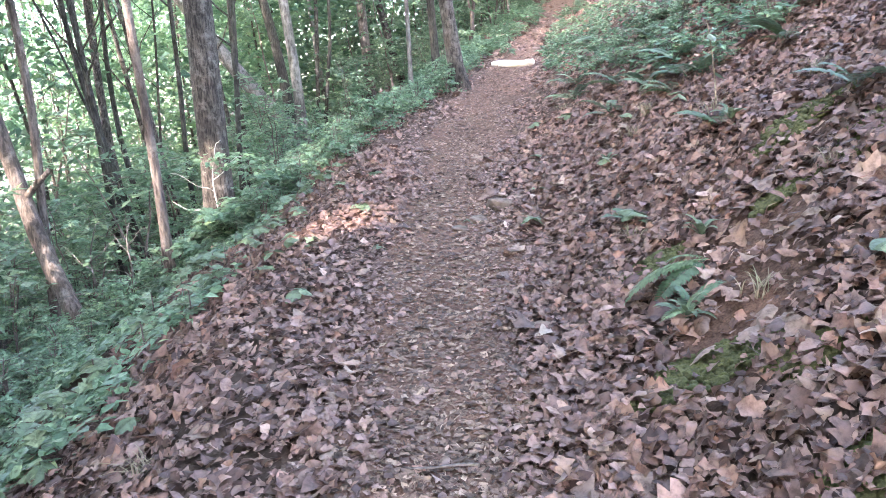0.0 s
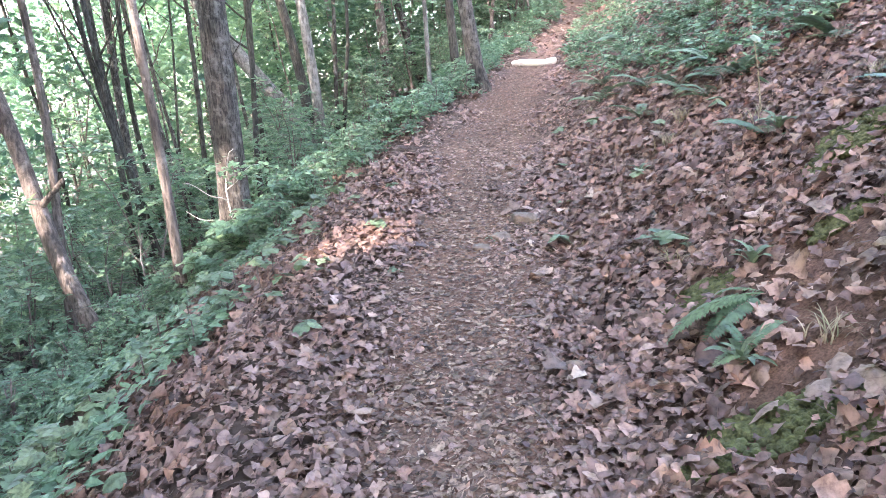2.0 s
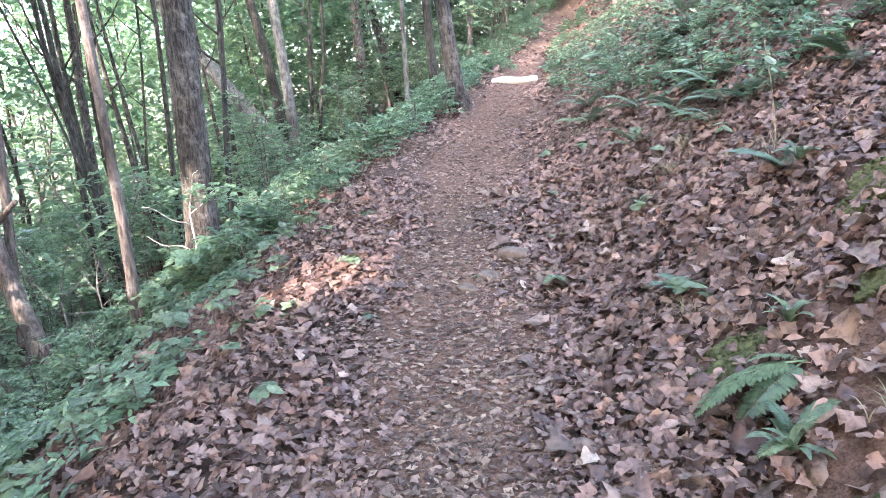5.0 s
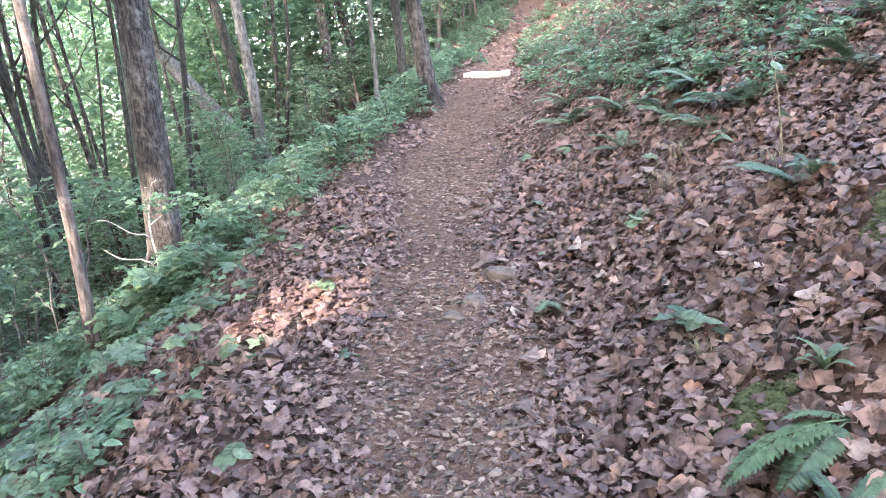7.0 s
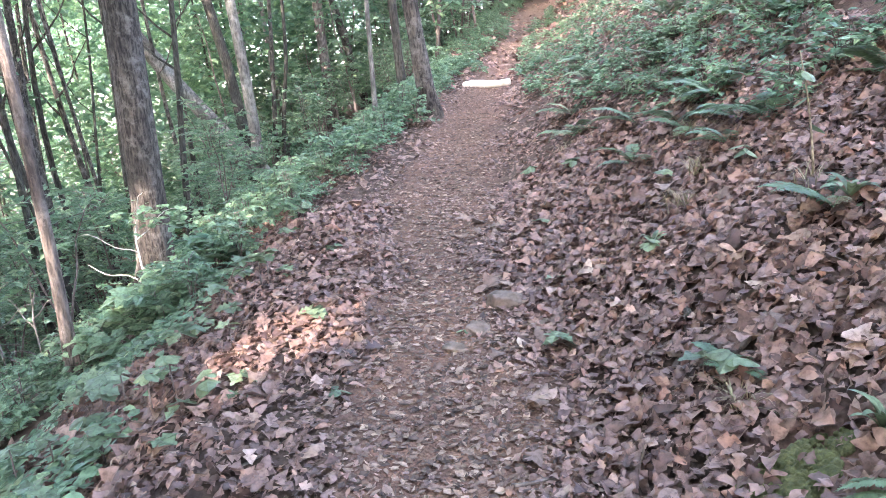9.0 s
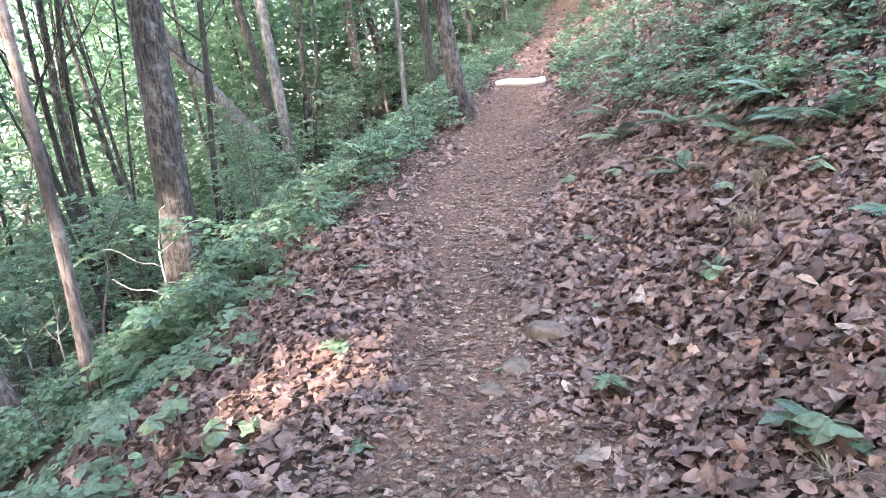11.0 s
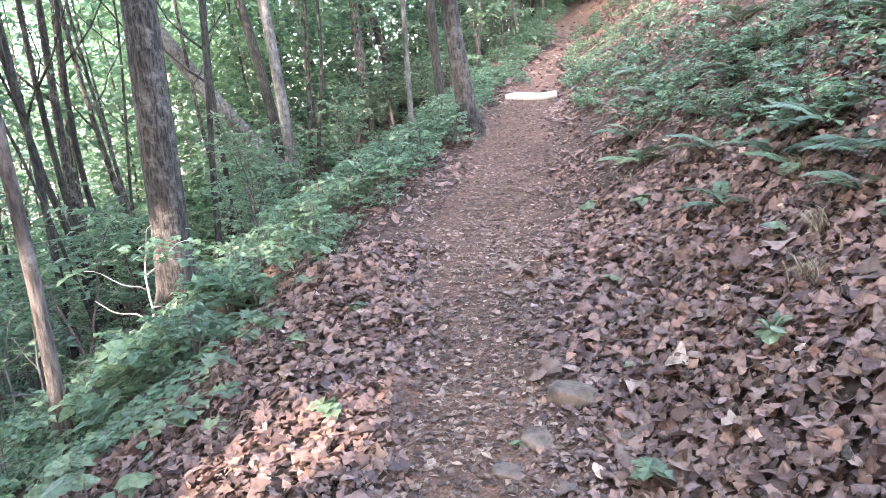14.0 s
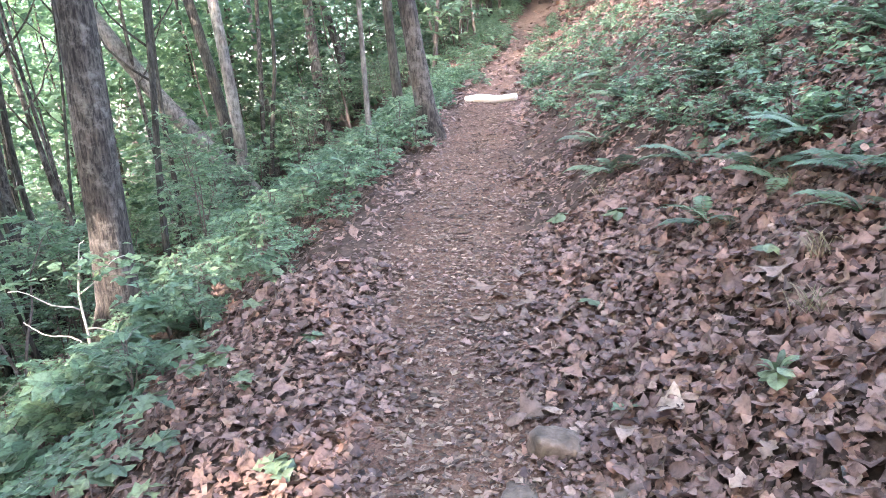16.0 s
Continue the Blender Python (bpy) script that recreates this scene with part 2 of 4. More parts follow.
def mid_leaf(fold=0.12, wide=0.55, droop=0.1):
    """A leaf of four triangles, for plants seen from some metres away."""
    v = [(0, 0, 0), (0.42, 0, -droop * 0.18), (1, 0, -droop), (0.40, wide * 0.5, fold * wide), (0.40, -wide * 0.5, fold * wide)]
    return np.array(v), [[0, 1, 3], [1, 2, 3], [0, 4, 1], [1, 4, 2]]


def far_leaf(fold=0.12, wide=0.6, droop=0.1):
    """A folded leaf of two triangles, for crowns far overhead."""
    return np.array([(0, 0, 0), (0.45, wide * 0.5, fold * wide), (1, 0, -droop), (0.45, -wide * 0.5, fold * wide)]), [[0, 2, 1], [0, 3, 2]]


# ---------- the ground ----------
TRAIL_Y = np.array([-60, -10, 0, 2.5, 4.5, 6.5, 9, 11.5, 13.3, 17, 24, 40, 90])
TRAIL_X = np.array([-9, -1.2, -0.1, -0.02, 0.1, 0.33, 0.76, 1.25, 1.62, 2.5, 4.3, 8.6, 22.0])


def trail_x(y):
    return np.interp(y, TRAIL_Y, TRAIL_X)


def waves(x, y):
    return (np.sin(x * 2.1 + y * 1.3) + np.sin(x * 3.7 - y * 2.9 + 1.7) + np.sin(x * 6.1 + y * 5.3 + 0.4) * 0.6 + np.sin(x * 11 - y * 8.7) * 0.4) / 3


def height(x, y):
    x, y = np.asarray(x, float), np.asarray(y, float)
    d = x - trail_x(y)
    r = np.maximum(0, d - 0.40)
    r = 45 * (1 - np.exp(-r / 45))
    l = np.maximum(0, -d - 0.70)
    l = 45 * (1 - np.exp(-l / 45))
    up = 0.66 * r - 0.66 * 0.25 * (1 - np.exp(-r / 0.25))
    down = 0.62 * l - 0.62 * 0.3 * (1 - np.exp(-l / 0.3))
    far = np.clip(y, -80, 60) - 15.5
    steep = 0.05 * (np.sqrt(far ** 2 + 3) + far)          # the hill grows steeper past the log
    off = np.clip((np.abs(d) - 0.4) / 0.6, 0, 1)
    return 0.17 + 0.117 * 60 * np.tanh(y / 60) + steep + up - down + waves(x, y) * (0.008 + 0.035 * off) - 0.02 * np.exp(-(d / 0.3) ** 2)


def slope_normal(x, y):
    e = 0.05
    n = np.stack([-(height(x + e, y) - height(x - e, y)) / (2 * e), -(height(x, y + e) - height(x, y - e)) / (2 * e), np.ones_like(x)], 1)
    return n / np.linalg.norm(n, axis=1)[:, None]


def spaced(lo, hi, step, reach):
    inner = np.arange(lo, hi + 1e-6, step)
    out, s = [], step
    while sum(out) < reach:
        s *= 1.28
        out.append(s)
    steps = np.cumsum(out)
    return np.concatenate([lo - steps[::-1], inner, inner[-1] + steps])


# Bare or mossy places in the bank: x, y, breadth.
BARE = [(1.23, 2.50, 0.22), (1.02, 2.15, 0.16), (0.80, 1.93, 0.20), (0.86, 2.68, 0.11), (1.62, 3.05, 0.2)]


def bareness(x, y):
    return np.clip(sum(1.3 * np.exp(-((x - a) ** 2 + (y - b) ** 2) / r ** 2) for a, b, r in BARE), 0, 1)


def build_ground():
    xs, ys = spaced(-2.6, 3.4, 0.05, 900), spaced(0.4, 9.5, 0.055, 900)
    gx, gy = np.meshgrid(xs, ys)
    x, y = gx.ravel(), gy.ravel()
    z = height(x, y)
    near = (np.abs(x) < 6) & (y > -2) & (y < 14)
    z = z + np.where(near, RNG.normal(size=len(z)) * 0.004, 0)
    n, m = len(ys), len(xs)
    i = (np.arange(n - 1)[:, None] * m + np.arange(m - 1)).ravel()
    ob = link_mesh("ground", np.stack([x, y, z], 1), np.stack([i, i + 1, i + m + 1, i + m], 1), SOIL, smooth=True)
    d = x - trail_x(y) + 0.05 * np.sin(y * 3.1) + 0.04 * np.sin(y * 7.3 + 1)
    t = np.clip((np.interp(y, [10, 14, 18, 22], [0.50, 0.40, 0.12, 0.0]) - np.abs(d)) / 0.2, 0, 1)
    bare = bareness(x, y)
    a = ob.data.attributes.new("trodden", "FLOAT", "POINT")
    a.data.foreach_set("value", np.maximum(t, np.clip(bare, 0, 1)).astype(np.float32))
    return tagged(ob, "forest floor of brown earth with a trodden trail", "ground", kind="structure")


ground = build_ground()

# ---------- trees ----------
def crown_points(rng, count, radius, tall):
    """Leaf places in a loose crown of clumps with gaps, about its own centre."""
    clumps = rng.normal(size=(26, 3))
    clumps /= np.linalg.norm(clumps, axis=1)[:, None]
    clumps *= (rng.uniform(0.35, 1.0, 26) ** 0.6)[:, None] * np.array([radius, radius, tall])
    c = clumps[rng.integers(0, 26, count)]
    return c + rng.normal(size=(count, 3)) * np.array([0.62, 0.62, 0.34])


def make_crown(seed, count=680, radius=3.4, tall=2.3):
    rng = np.random.default_rng(seed)
    p = crown_points(rng, count, radius, tall)
    n = rng.normal(size=(count, 3)) * 0.5 + np.array([0, 0, 1.0])
    return p, n, rng.uniform(0, 6.28, count), rng.uniform(0.24, 0.43, count), rng


CROWNS = [make_crown(s) for s in (11, 12, 13, 14)]
CROWN_LEAF = [far_leaf(0.1, 0.85, 0.15), far_leaf(0.3, 0.7, 0.3)]


def crown_mesh(k, keep=None):
    p, n, spin, size, rng = CROWNS[k]
    keep = np.ones(len(p), bool) if keep is None else keep
    v, f = scatter(CROWN_LEAF, p[keep], n[keep], spin[keep], size[keep], np.random.default_rng(k))
    me = bpy.data.meshes.new("crown")
    me.from_pydata(v.tolist(), [], f)
    me.materials.append(CANOPY)
    return me


CROWN_MESH = [crown_mesh(k) for k in range(4)]
# Chosen spots for the low sun: crown leaves in its way are left out.
SUNNY = [(-0.70, 3.95, 0.66, 0.22), (-2.36, 5.65, 0.65, 0.22), (-2.30, 5.65, 2.2, 0.25), (-2.9, 9.2, 0.45, 0.30), (-3.0, 7.0, 0.2, 0.45), (-3.6, 7.8, 0.0, 0.45), (-4.5, 9.0, 0.0, 0.5), (-2.6, 8.0, 0.6, 0.35), (-1.0, 8.5, 0.9, 0.25), (-4.9, 8.0, 0.3, 0.6), (-2.12, 7.0, 0.86, 0.30), (-3.4, 7.2, 0.3, 0.3), (-3.5, 9.5, 0.2, 0.4)]


def crown_keep(k, m):
    """Which leaves of a crown stand clear of the breaks; None when all do."""
    p = CROWNS[k][0] @ np.array(m.to_3x3()).T + np.array(m.translation)
    s = np.array(SUN_TO)
    keep = np.ones(len(p), bool)
    for x, y, z, r in SUNNY:
        q = p - np.array([x, y, z])
        q = q - (q @ s)[:, None] * s
        keep &= np.linalg.norm(q, axis=1) > r + 0.22
    return None if keep.all() else keep


def trunk_axis(rng, tall, lean, bend):
    s = np.linspace(0, 1, 16) ** 1.3
    z = s * tall
    ax, ay = rng.uniform(0, 6.28, 2)
    x = lean[0] * z + bend * (np.sin(z * 0.55 + ax) - np.sin(ax)) * np.minimum(1, z / 3)
    y = lean[1] * z + bend * (np.sin(z * 0.47 + ay) - np.sin(ay)) * np.minimum(1, z / 3)
    return np.stack([x, y, z], 1)


def add_limbs(tree, rng, axis, dia, material, lowest, number):
    tall = axis[-1][2]
    for _ in range(number):
        h = rng.uniform(lowest, 0.92) * tall
        base = np.array([np.interp(h, axis[:, 2], axis[:, k]) for k in range(3)])
        a, out = rng.uniform(0, 6.28), rng.uniform(0.7, 1.7)
        s = np.linspace(0, 1, 6)
        p = base + np.stack([np.cos(a) * out * s, np.sin(a) * out * s, out * (0.7 * s + 0.9 * s ** 2)], 1) + rng.normal(size=(6, 3)) * 0.09 * s[:, None]
        r = np.maximum(0.008, dia * 0.5 * (1 - h / tall * 0.8) * 0.5 * (1 - 0.8 * s))
        link_mesh("limb", *tube(p, r, 6), material, tree, smooth=True)


def tree_at(x, y, lean, dia, material, label, tall=15.0, bend=0.05, crowns=2, lowest=0.5, limbs=4, group="forest trees", sides=14, spread=1.0):
    rng = np.random.default_rng(int(abs(x * 977 + y * 131) * 10) + 3)
    z = float(height(x, y)) - 0.12
    tree = thing("tree", x, y, z, label, "tree", group)
    axis = trunk_axis(rng, tall, lean, bend)
    r = dia * 0.5 * (1 - 0.75 * axis[:, 2] / tall) + dia * 0.42 * np.exp(-axis[:, 2] / 0.22)
    link_mesh("trunk", *tube(axis, r, sides, rng, 0.035), material, tree, smooth=True)
    add_limbs(tree, rng, axis, dia, material, lowest, limbs)
    for c in range(crowns):
        k = int(rng.integers(0, 4))
        top = axis[-1 - 3 * c]
        off = rng.normal(size=2) * 0.8
        m = Matrix.Translation((top[0] + off[0], top[1] + off[1], top[2] - 0.4 * c)) @ Matrix.Rotation(rng.uniform(0, 6.28), 4, "Z") @ Matrix.Scale(spread, 4)
        keep = crown_keep(k, Matrix.Translation((x, y, z)) @ m)
        share("crown", CROWN_MESH[k] if keep is None else crown_mesh(k, keep), tree, m)
    return tree


# x, y, lean, diameter, bark, label, height
NEAR_TREES = [
    (-2.40, 5.72, (0.055, 0.0), 0.086, BARK_TAN_SUNLIT, "slender young tree with tan bark and sunlit spots", 9.0, 0.07),
    (-3.09, 9.40, (0.035, 0.0), 0.42, BARK, "thick tree with dark ridged bark and grey lichen", 17.0, 0.02),
    (-5.30, 8.75, (0.02, 0.0), 0.13, BARK_TAN_SUNLIT, "thin crooked tree with sunlit tan bark", 11.0, 0.08),
    (-5.65, 11.6, (-0.02, 0.0), 0.145, BARK_DARK, "slender dark-barked tree on the slope", 13.0, 0.05),
    (-5.77, 12.6, (0.0, 0.0), 0.15, BARK_DARK, "forked dark-barked tree with low limbs", 13.0, 0.09),
    (-5.50, 15.1, (-0.02, 0.0), 0.15, BARK_DARK, "slender dark-barked tree on the slope", 14.0, 0.05),
    (-3.98, 13.6, (0.05, 0.0), 0.145, BARK_DARK, "thin straight tree with dark bark", 13.0, 0.03),
    (-3.85, 19.6, (-0.13, 0.0), 0.38, BARK_DARK, "thick mossy tree with dark bark, leaning", 15.0, 0.05),
    (-3.38, 17.9, (-0.033, 0.0), 0.29, BARK_PALE, "tall tree with smooth pale grey bark", 16.0, 0.05),
    (-2.05, 24.0, (-0.02, 0.0), 0.36, BARK_TAN_SUNLIT, "reddish-brown tree with a sunlit trunk", 16.0, 0.04),
    (-0.97, 25.5, (-0.25, 0.0), 0.29, BARK, "brown tree leaning downhill beside the trail", 14.0, 0.05),
    (0.15, 13.9, (-0.04, 0.0), 0.20, BARK_DARK, "dark straight tree close to the trail", 15.0, 0.03),
    (0.41, 9.75, (-0.11, 0.0), 0.205, BARK, "grey-barked tree standing at the trail edge", 15.0, 0.03),
    (-0.35, 12.1, (0.02, 0.0), 0.08, BARK_PALE, "thin pale sapling behind the undergrowth", 9.0, 0.06),
    (3.83, 27.0, (0.0, 0.0), 0.19, BARK_DARK, "dark tree where the trail fades uphill", 15.0, 0.03),
    (4.62, 29.0, (-0.06, 0.0), 0.16, BARK_DARK, "dark tree where the trail fades uphill", 15.0, 0.03),
    (-7.00, 15.0, (-0.03, 0.0), 0.185, BARK_DARK, "slender dark-barked tree on the slope", 15.0, 0.07),
    (-7.10, 16.0, (0.04, 0.0), 0.175, BARK_DARK, "slender dark-barked tree on the slope", 14.0, 0.07),
    (-6.59, 16.5, (-0.07, 0.0), 0.145, BARK, "thin brown tree on the slope", 13.0, 0.08),
    (-4.75, 10.9, (-0.24, 0.0), 0.068, BARK_DARK, "thin dark sapling leaning downhill", 8.0, 0.05),
    (-5.12, 18.0, (-0.06, 0.0), 0.11, BARK, "thin brown tree on the slope", 13.0, 0.06),
    (-4.77, 17.0, (0.08, 0.0), 0.15, BARK_DARK, "slender dark-barked tree on the slope", 14.0, 0.05),
    (-3.54, 21.0, (0.05, 0.0), 0.14, BARK, "thin brown tree on the slope", 14.0, 0.05),
]
for x, y, lean, dia, bark, label, tall, bend in NEAR_TREES:
    tree_at(x, y, lean, dia * (0.82 if bark == BARK_DARK else 1.0), bark, label, tall, bend * (2.2 if bark == BARK_DARK else 1.2), crowns=2 if dia > 0.25 else 1, lowest=0.25 if dia < 0.2 else 0.45, limbs=4, group="trees along the trail", spread=0.7 if dia < 0.2 else 1.0)


def slope_trees():
    """Thin dark trunks that stand close together farther down the slope."""
    rng = np.random.default_rng(44)
    for k in range(26):
        y = rng.uniform(13, 27)
        x = -y * rng.uniform(0.10, 0.62)
        if x > -2.6 or (-0.37 < x / y < -0.14 and y < 19):
            continue
        tree_at(x, y, (rng.normal() * 0.05, 0.0), rng.uniform(0.06, 0.13), (BARK_DARK, BARK_DARK, BARK)[k % 3], "thin dark trunk deeper in the wood", rng.uniform(11, 15), rng.uniform(0.08, 0.2), crowns=1, lowest=0.3, limbs=3, group="trunks down the slope", sides=9, spread=0.6)


slope_trees()


def leaning_trunk():
    """A bare grey trunk that leans far downhill against its neighbours."""
    x, y = -3.05, 18.1
    z = float(height(x, y)) - 0.1
    ob = thing("leaning_tree", x, y, z, "bare grey trunk leaning steeply against other trees", "tree")
    s = np.linspace(0, 1, 12)
    p = np.stack([-6.4 * s - 0.3 * np.sin(s * 5), 0.2 * s, 9.6 * s], 1)
    link_mesh("trunk", *tube(p, 0.205 - 0.09 * s, 12, RNG, 0.04), BARK_PALE, ob, smooth=True)
    q = p[7] + np.outer(np.linspace(0, 1, 5), (-0.4, 0.1, 1.2))
    link_mesh("limb", *tube(q, np.linspace(0.04, 0.01, 5), 6), BARK_PALE, ob, smooth=True)


leaning_trunk()


def dead_trunk():
    """A mottled dead trunk that slants up the slope behind the slender tree; its bark colour includes the sun on it."""
    x, y = -4.60, 8.20
    z = float(height(x, y)) - 0.1
    ob = thing("dead_tree", x, y, z, "slanting dead trunk with mottled tan bark, sunlight painted into its colour", "tree")
    s = np.linspace(0, 1, 12)
    p = np.stack([-1.75 * s - 0.06 * np.sin(s * 7), 1.1 * s, 5.0 * s], 1)
    link_mesh("trunk", *tube(p, 0.115 - 0.04 * s, 12, RNG, 0.08), BARK_TAN_SUNLIT, ob, smooth=True)
    for k, (dx, dz) in ((4, (0.5, 0.35)), (6, (-0.6, 0.5))):
        q = p[k] + np.outer(np.linspace(0, 1, 4), (dx, -0.2, dz))
        link_mesh("broken_limb", *tube(q, np.linspace(0.05, 0.03, 4), 7), BARK_TAN_SUNLIT, ob, smooth=True)


dead_trunk()


def stump():
    """A dark broken stump low on the slope."""
    x, y = -6.3, 8.7
    ob = thing("tree_stump", x, y, float(height(x, y)) - 0.1, "dark broken tree stump among green shrubs", "stump")
    z = np.array([0, 0.12, 0.35, 0.7, 0.95])
    link_mesh("trunk", *tube(np.stack([0.15 * z, 0 * z, z], 1), [0.42, 0.31, 0.27, 0.25, 0.17], 14, RNG, 0.09), BARK_DARK, ob, smooth=True)


stump()
# Unseen trees, added out of view to keep sun off trail and bank.
for x, y in ((-8.2, 4.6), (-6.9, 1.4), (-4.6, -0.6), (-10.0, -11.3), (-8.6, -8.4)):
    tree_at(x, y, (0.0, 0.0), 0.24, BARK, "tall straight forest tree with a leafy crown, some unseen and added for shade", 15.0, 0.08, crowns=3, spread=1.1)


def forest():
    """The rest of the wood, with unseen trees added for shade: one tree built of three kinds, then copied."""
    rng = np.random.default_rng(5)
    kinds = []
    for k, (bark, dia, tall) in enumerate(((BARK_DARK, 0.20, 14.0), (BARK, 0.26, 16.0), (BARK_PALE, 0.17, 13.0))):
        kinds.append((bark, dia, tall))
    built = {}
    cells = [(gx, gy) for gx in np.arange(-50, 34, 5.4) for gy in np.arange(-18, 78, 5.4)]
    cells += [(gx, gy) for gx in np.arange(-19, 1.5, 2.9) for gy in np.arange(-22, -1.5, 2.9)]     # unseen trees added behind the walker to block the sun
    # more unseen trees, added on the left to block the sun
    cells += [(gx, gy) for gx in np.arange(-22, -6, 4.6) for gy in np.arange(-4, 8, 4.6)]
    for gx, gy in cells:
        for _ in (0,):
            x, y = gx + rng.uniform(-2.2, 2.2), gy + rng.uniform(-2.2, 2.2)
            d = x - trail_x(y)
            if (abs(d) < 1.8 and y < 33) or (-3 < y < 21 and -8.5 < d < 0 and not (y < 8 and d < -6.5)) or (-1 < y < 24 and 0 < d < 8) or d > 18:
                continue
            if math.hypot(x, y - 10) > 56 or (d < -8 and y > 8 and rng.uniform() < 0.42):
                continue
            k = int(rng.integers(0, 3))
            z = float(height(x, y)) - 0.12
            s = rng.uniform(0.85, 1.2)
            turn = rng.uniform(0, 360)
            m = pose(x, y, z, rng.normal() * 2, rng.normal() * 2, turn) @ Matrix.Scale(s, 4)
            if k not in built:
                bark, dia, tall = kinds[k]
                built[k] = tree_at(x, y, (0.0, 0.0), dia, bark, "tall straight forest tree with a leafy crown, some unseen and added for shade", tall, 0.10, 2, 0.35, 5, sides=9)
                continue
            t = copy_thing(built[k], m)
            for c in t.children:
                if c.name.startswith("crown"):
                    idx = [i for i in range(4) if CROWN_MESH[i] == c.data]
                    if idx:
                        keep = crown_keep(idx[0], m @ c.matrix_basis)
                        if keep is not None:
                            c.data = crown_mesh(idx[0], keep)


forest()


# ---------- understory on the downhill side ----------
def spray(rng, start, way, length, leaves, leaf):
    """A thin side branch with its leaves laid out flat in two rows; returns stem and leaf data."""
    s = np.linspace(0, 1, 5)
    side = np.array([-way[1], way[0], 0.0])
    p = start + np.outer(s, way) * length + np.outer(s ** 2, (0, 0, -0.12 * length)) + np.outer(np.sin(s * 3), side) * 0.04
    u = np.sort(rng.uniform(0.15, 1.0, leaves))
    c = np.stack([np.interp(u, s, p[:, k]) for k in range(3)], 1)
    sign = np.where(np.arange(leaves) % 2 == 0, 1, -1)
    ang = np.arctan2(way[1], way[0]) + sign * rng.uniform(0.5, 1.25, leaves)
    n = rng.normal(size=(leaves, 3)) * 0.28 + np.array([0, 0, 1.0])
    size = leaf * rng.uniform(0.65, 1.25, leaves)
    return p, c, n, ang, size


GREEN_LEAF = [mid_leaf(0.10, 0.58, 0.12), mid_leaf(0.25, 0.52, 0.25), mid_leaf(0.05, 0.68, 0.05)]
BROAD_LEAF = [small_leaf(0.10, 0.75, 0.12), small_leaf(0.2, 0.66, 0.25), small_leaf(0.05, 0.85, 0.05)]


def plant_parts(seed, tall, stems, branches, leaf, reach, low=0.25, leaves=16, shapes=None):
    """Stems with flat leafy sprays in tiers."""
    rng = np.random.default_rng(seed)
    wood, cs, ns, an, sz = [], [], [], [], []
    for _ in range(stems):
        a = rng.uniform(0, 6.28)
        s = np.linspace(0, 1, 7)
        lean = rng.uniform(0.05, 0.3) * tall
        p = np.stack([np.cos(a) * lean * s ** 1.5, np.sin(a) * lean * s ** 1.5, tall * s * rng.uniform(0.75, 1.0)], 1) + rng.normal(size=(7, 3)) * 0.012 * tall * s[:, None]
        wood.append(tube(p, np.maximum(0.003, 0.008 * tall * (1 - 0.8 * s)), 5))
        for b in range(branches):
            h = rng.uniform(low, 1.0)
            q = np.array([np.interp(h, s, p[:, k]) for k in range(3)])
            t = rng.uniform(0, 6.28)
            way = np.array([np.cos(t), np.sin(t), rng.uniform(-0.1, 0.45)])
            bp, c, n, g, z = spray(rng, q, way, reach * rng.uniform(0.5, 1.1) * (1.15 - 0.5 * h), leaves, leaf)
            wood.append(tube(bp[::2], np.linspace(0.0035, 0.001, 3) * (0.6 + tall * 0.3), 3, cap=False))
            cs.append(c), ns.append(n), an.append(g), sz.append(z)
    lv = scatter(shapes or GREEN_LEAF, np.concatenate(cs), np.concatenate(ns), np.concatenate(an), np.concatenate(sz), rng)
    return joined(wood), lv


def plant_kind(name, label, category, group, seed, *args, **kw):
    wood, lv = plant_parts(seed, *args, **kw)
    ob = thing(name, 0, 0, 0, label, category, group)
    tagged(link_mesh("woody_stem", *wood, TWIG, ob), kind="stuff")
    tagged(link_mesh("foliage", *lv, GREEN, ob), kind="stuff")
    return ob


def sow(kinds, spots, rng, size=(0.8, 1.2), most=240, rest=""):
    """Puts kinds on the spots, the nearest as things of their own; the far rest is joined into one mass."""
    used, far = set(), []
    for i, (x, y) in enumerate(sorted(spots, key=lambda q: math.hypot(q[0], q[1] - 2))):
        k = int(rng.integers(0, len(kinds)))
        n = slope_normal(np.array([x]), np.array([y]))[0]
        m = pose(x, y, float(height(x, y)) - 0.02, -n[1] * 18, n[0] * 18, rng.uniform(0, 360)) @ Matrix.Scale(rng.uniform(*size), 4)
        if i >= most:
            far.append((k, m))
        elif k in used:
            copy_thing(kinds[k], m)
        else:
            kinds[k].matrix_basis = m
            used.add(k)
    if not far:
        return
    flat = {}
    for k, ob in enumerate(kinds):
        me = [c for c in ob.children if c.name.startswith("foliage")][0].data
        co = np.empty(len(me.vertices) * 3)
        me.vertices.foreach_get("co", co)
        flat[k] = co.reshape(-1, 3), np.array([p.vertices[:] for p in me.polygons])
    vs, fs, at = [], [], 0
    for k, m in far:
        v, f = flat[k]
        vs.append(v @ np.array(m.to_3x3()).T + np.array(m.translation))
        fs.append(f + at)
        at += len(v)
    # Far saplings and young trees get the leaf colour with shade painted in.
    tagged(link_mesh("far_foliage", np.concatenate(vs), np.concatenate(fs), GREEN if "shrub" in rest else WOODS_SHADED), rest, "foliage", kind="stuff")


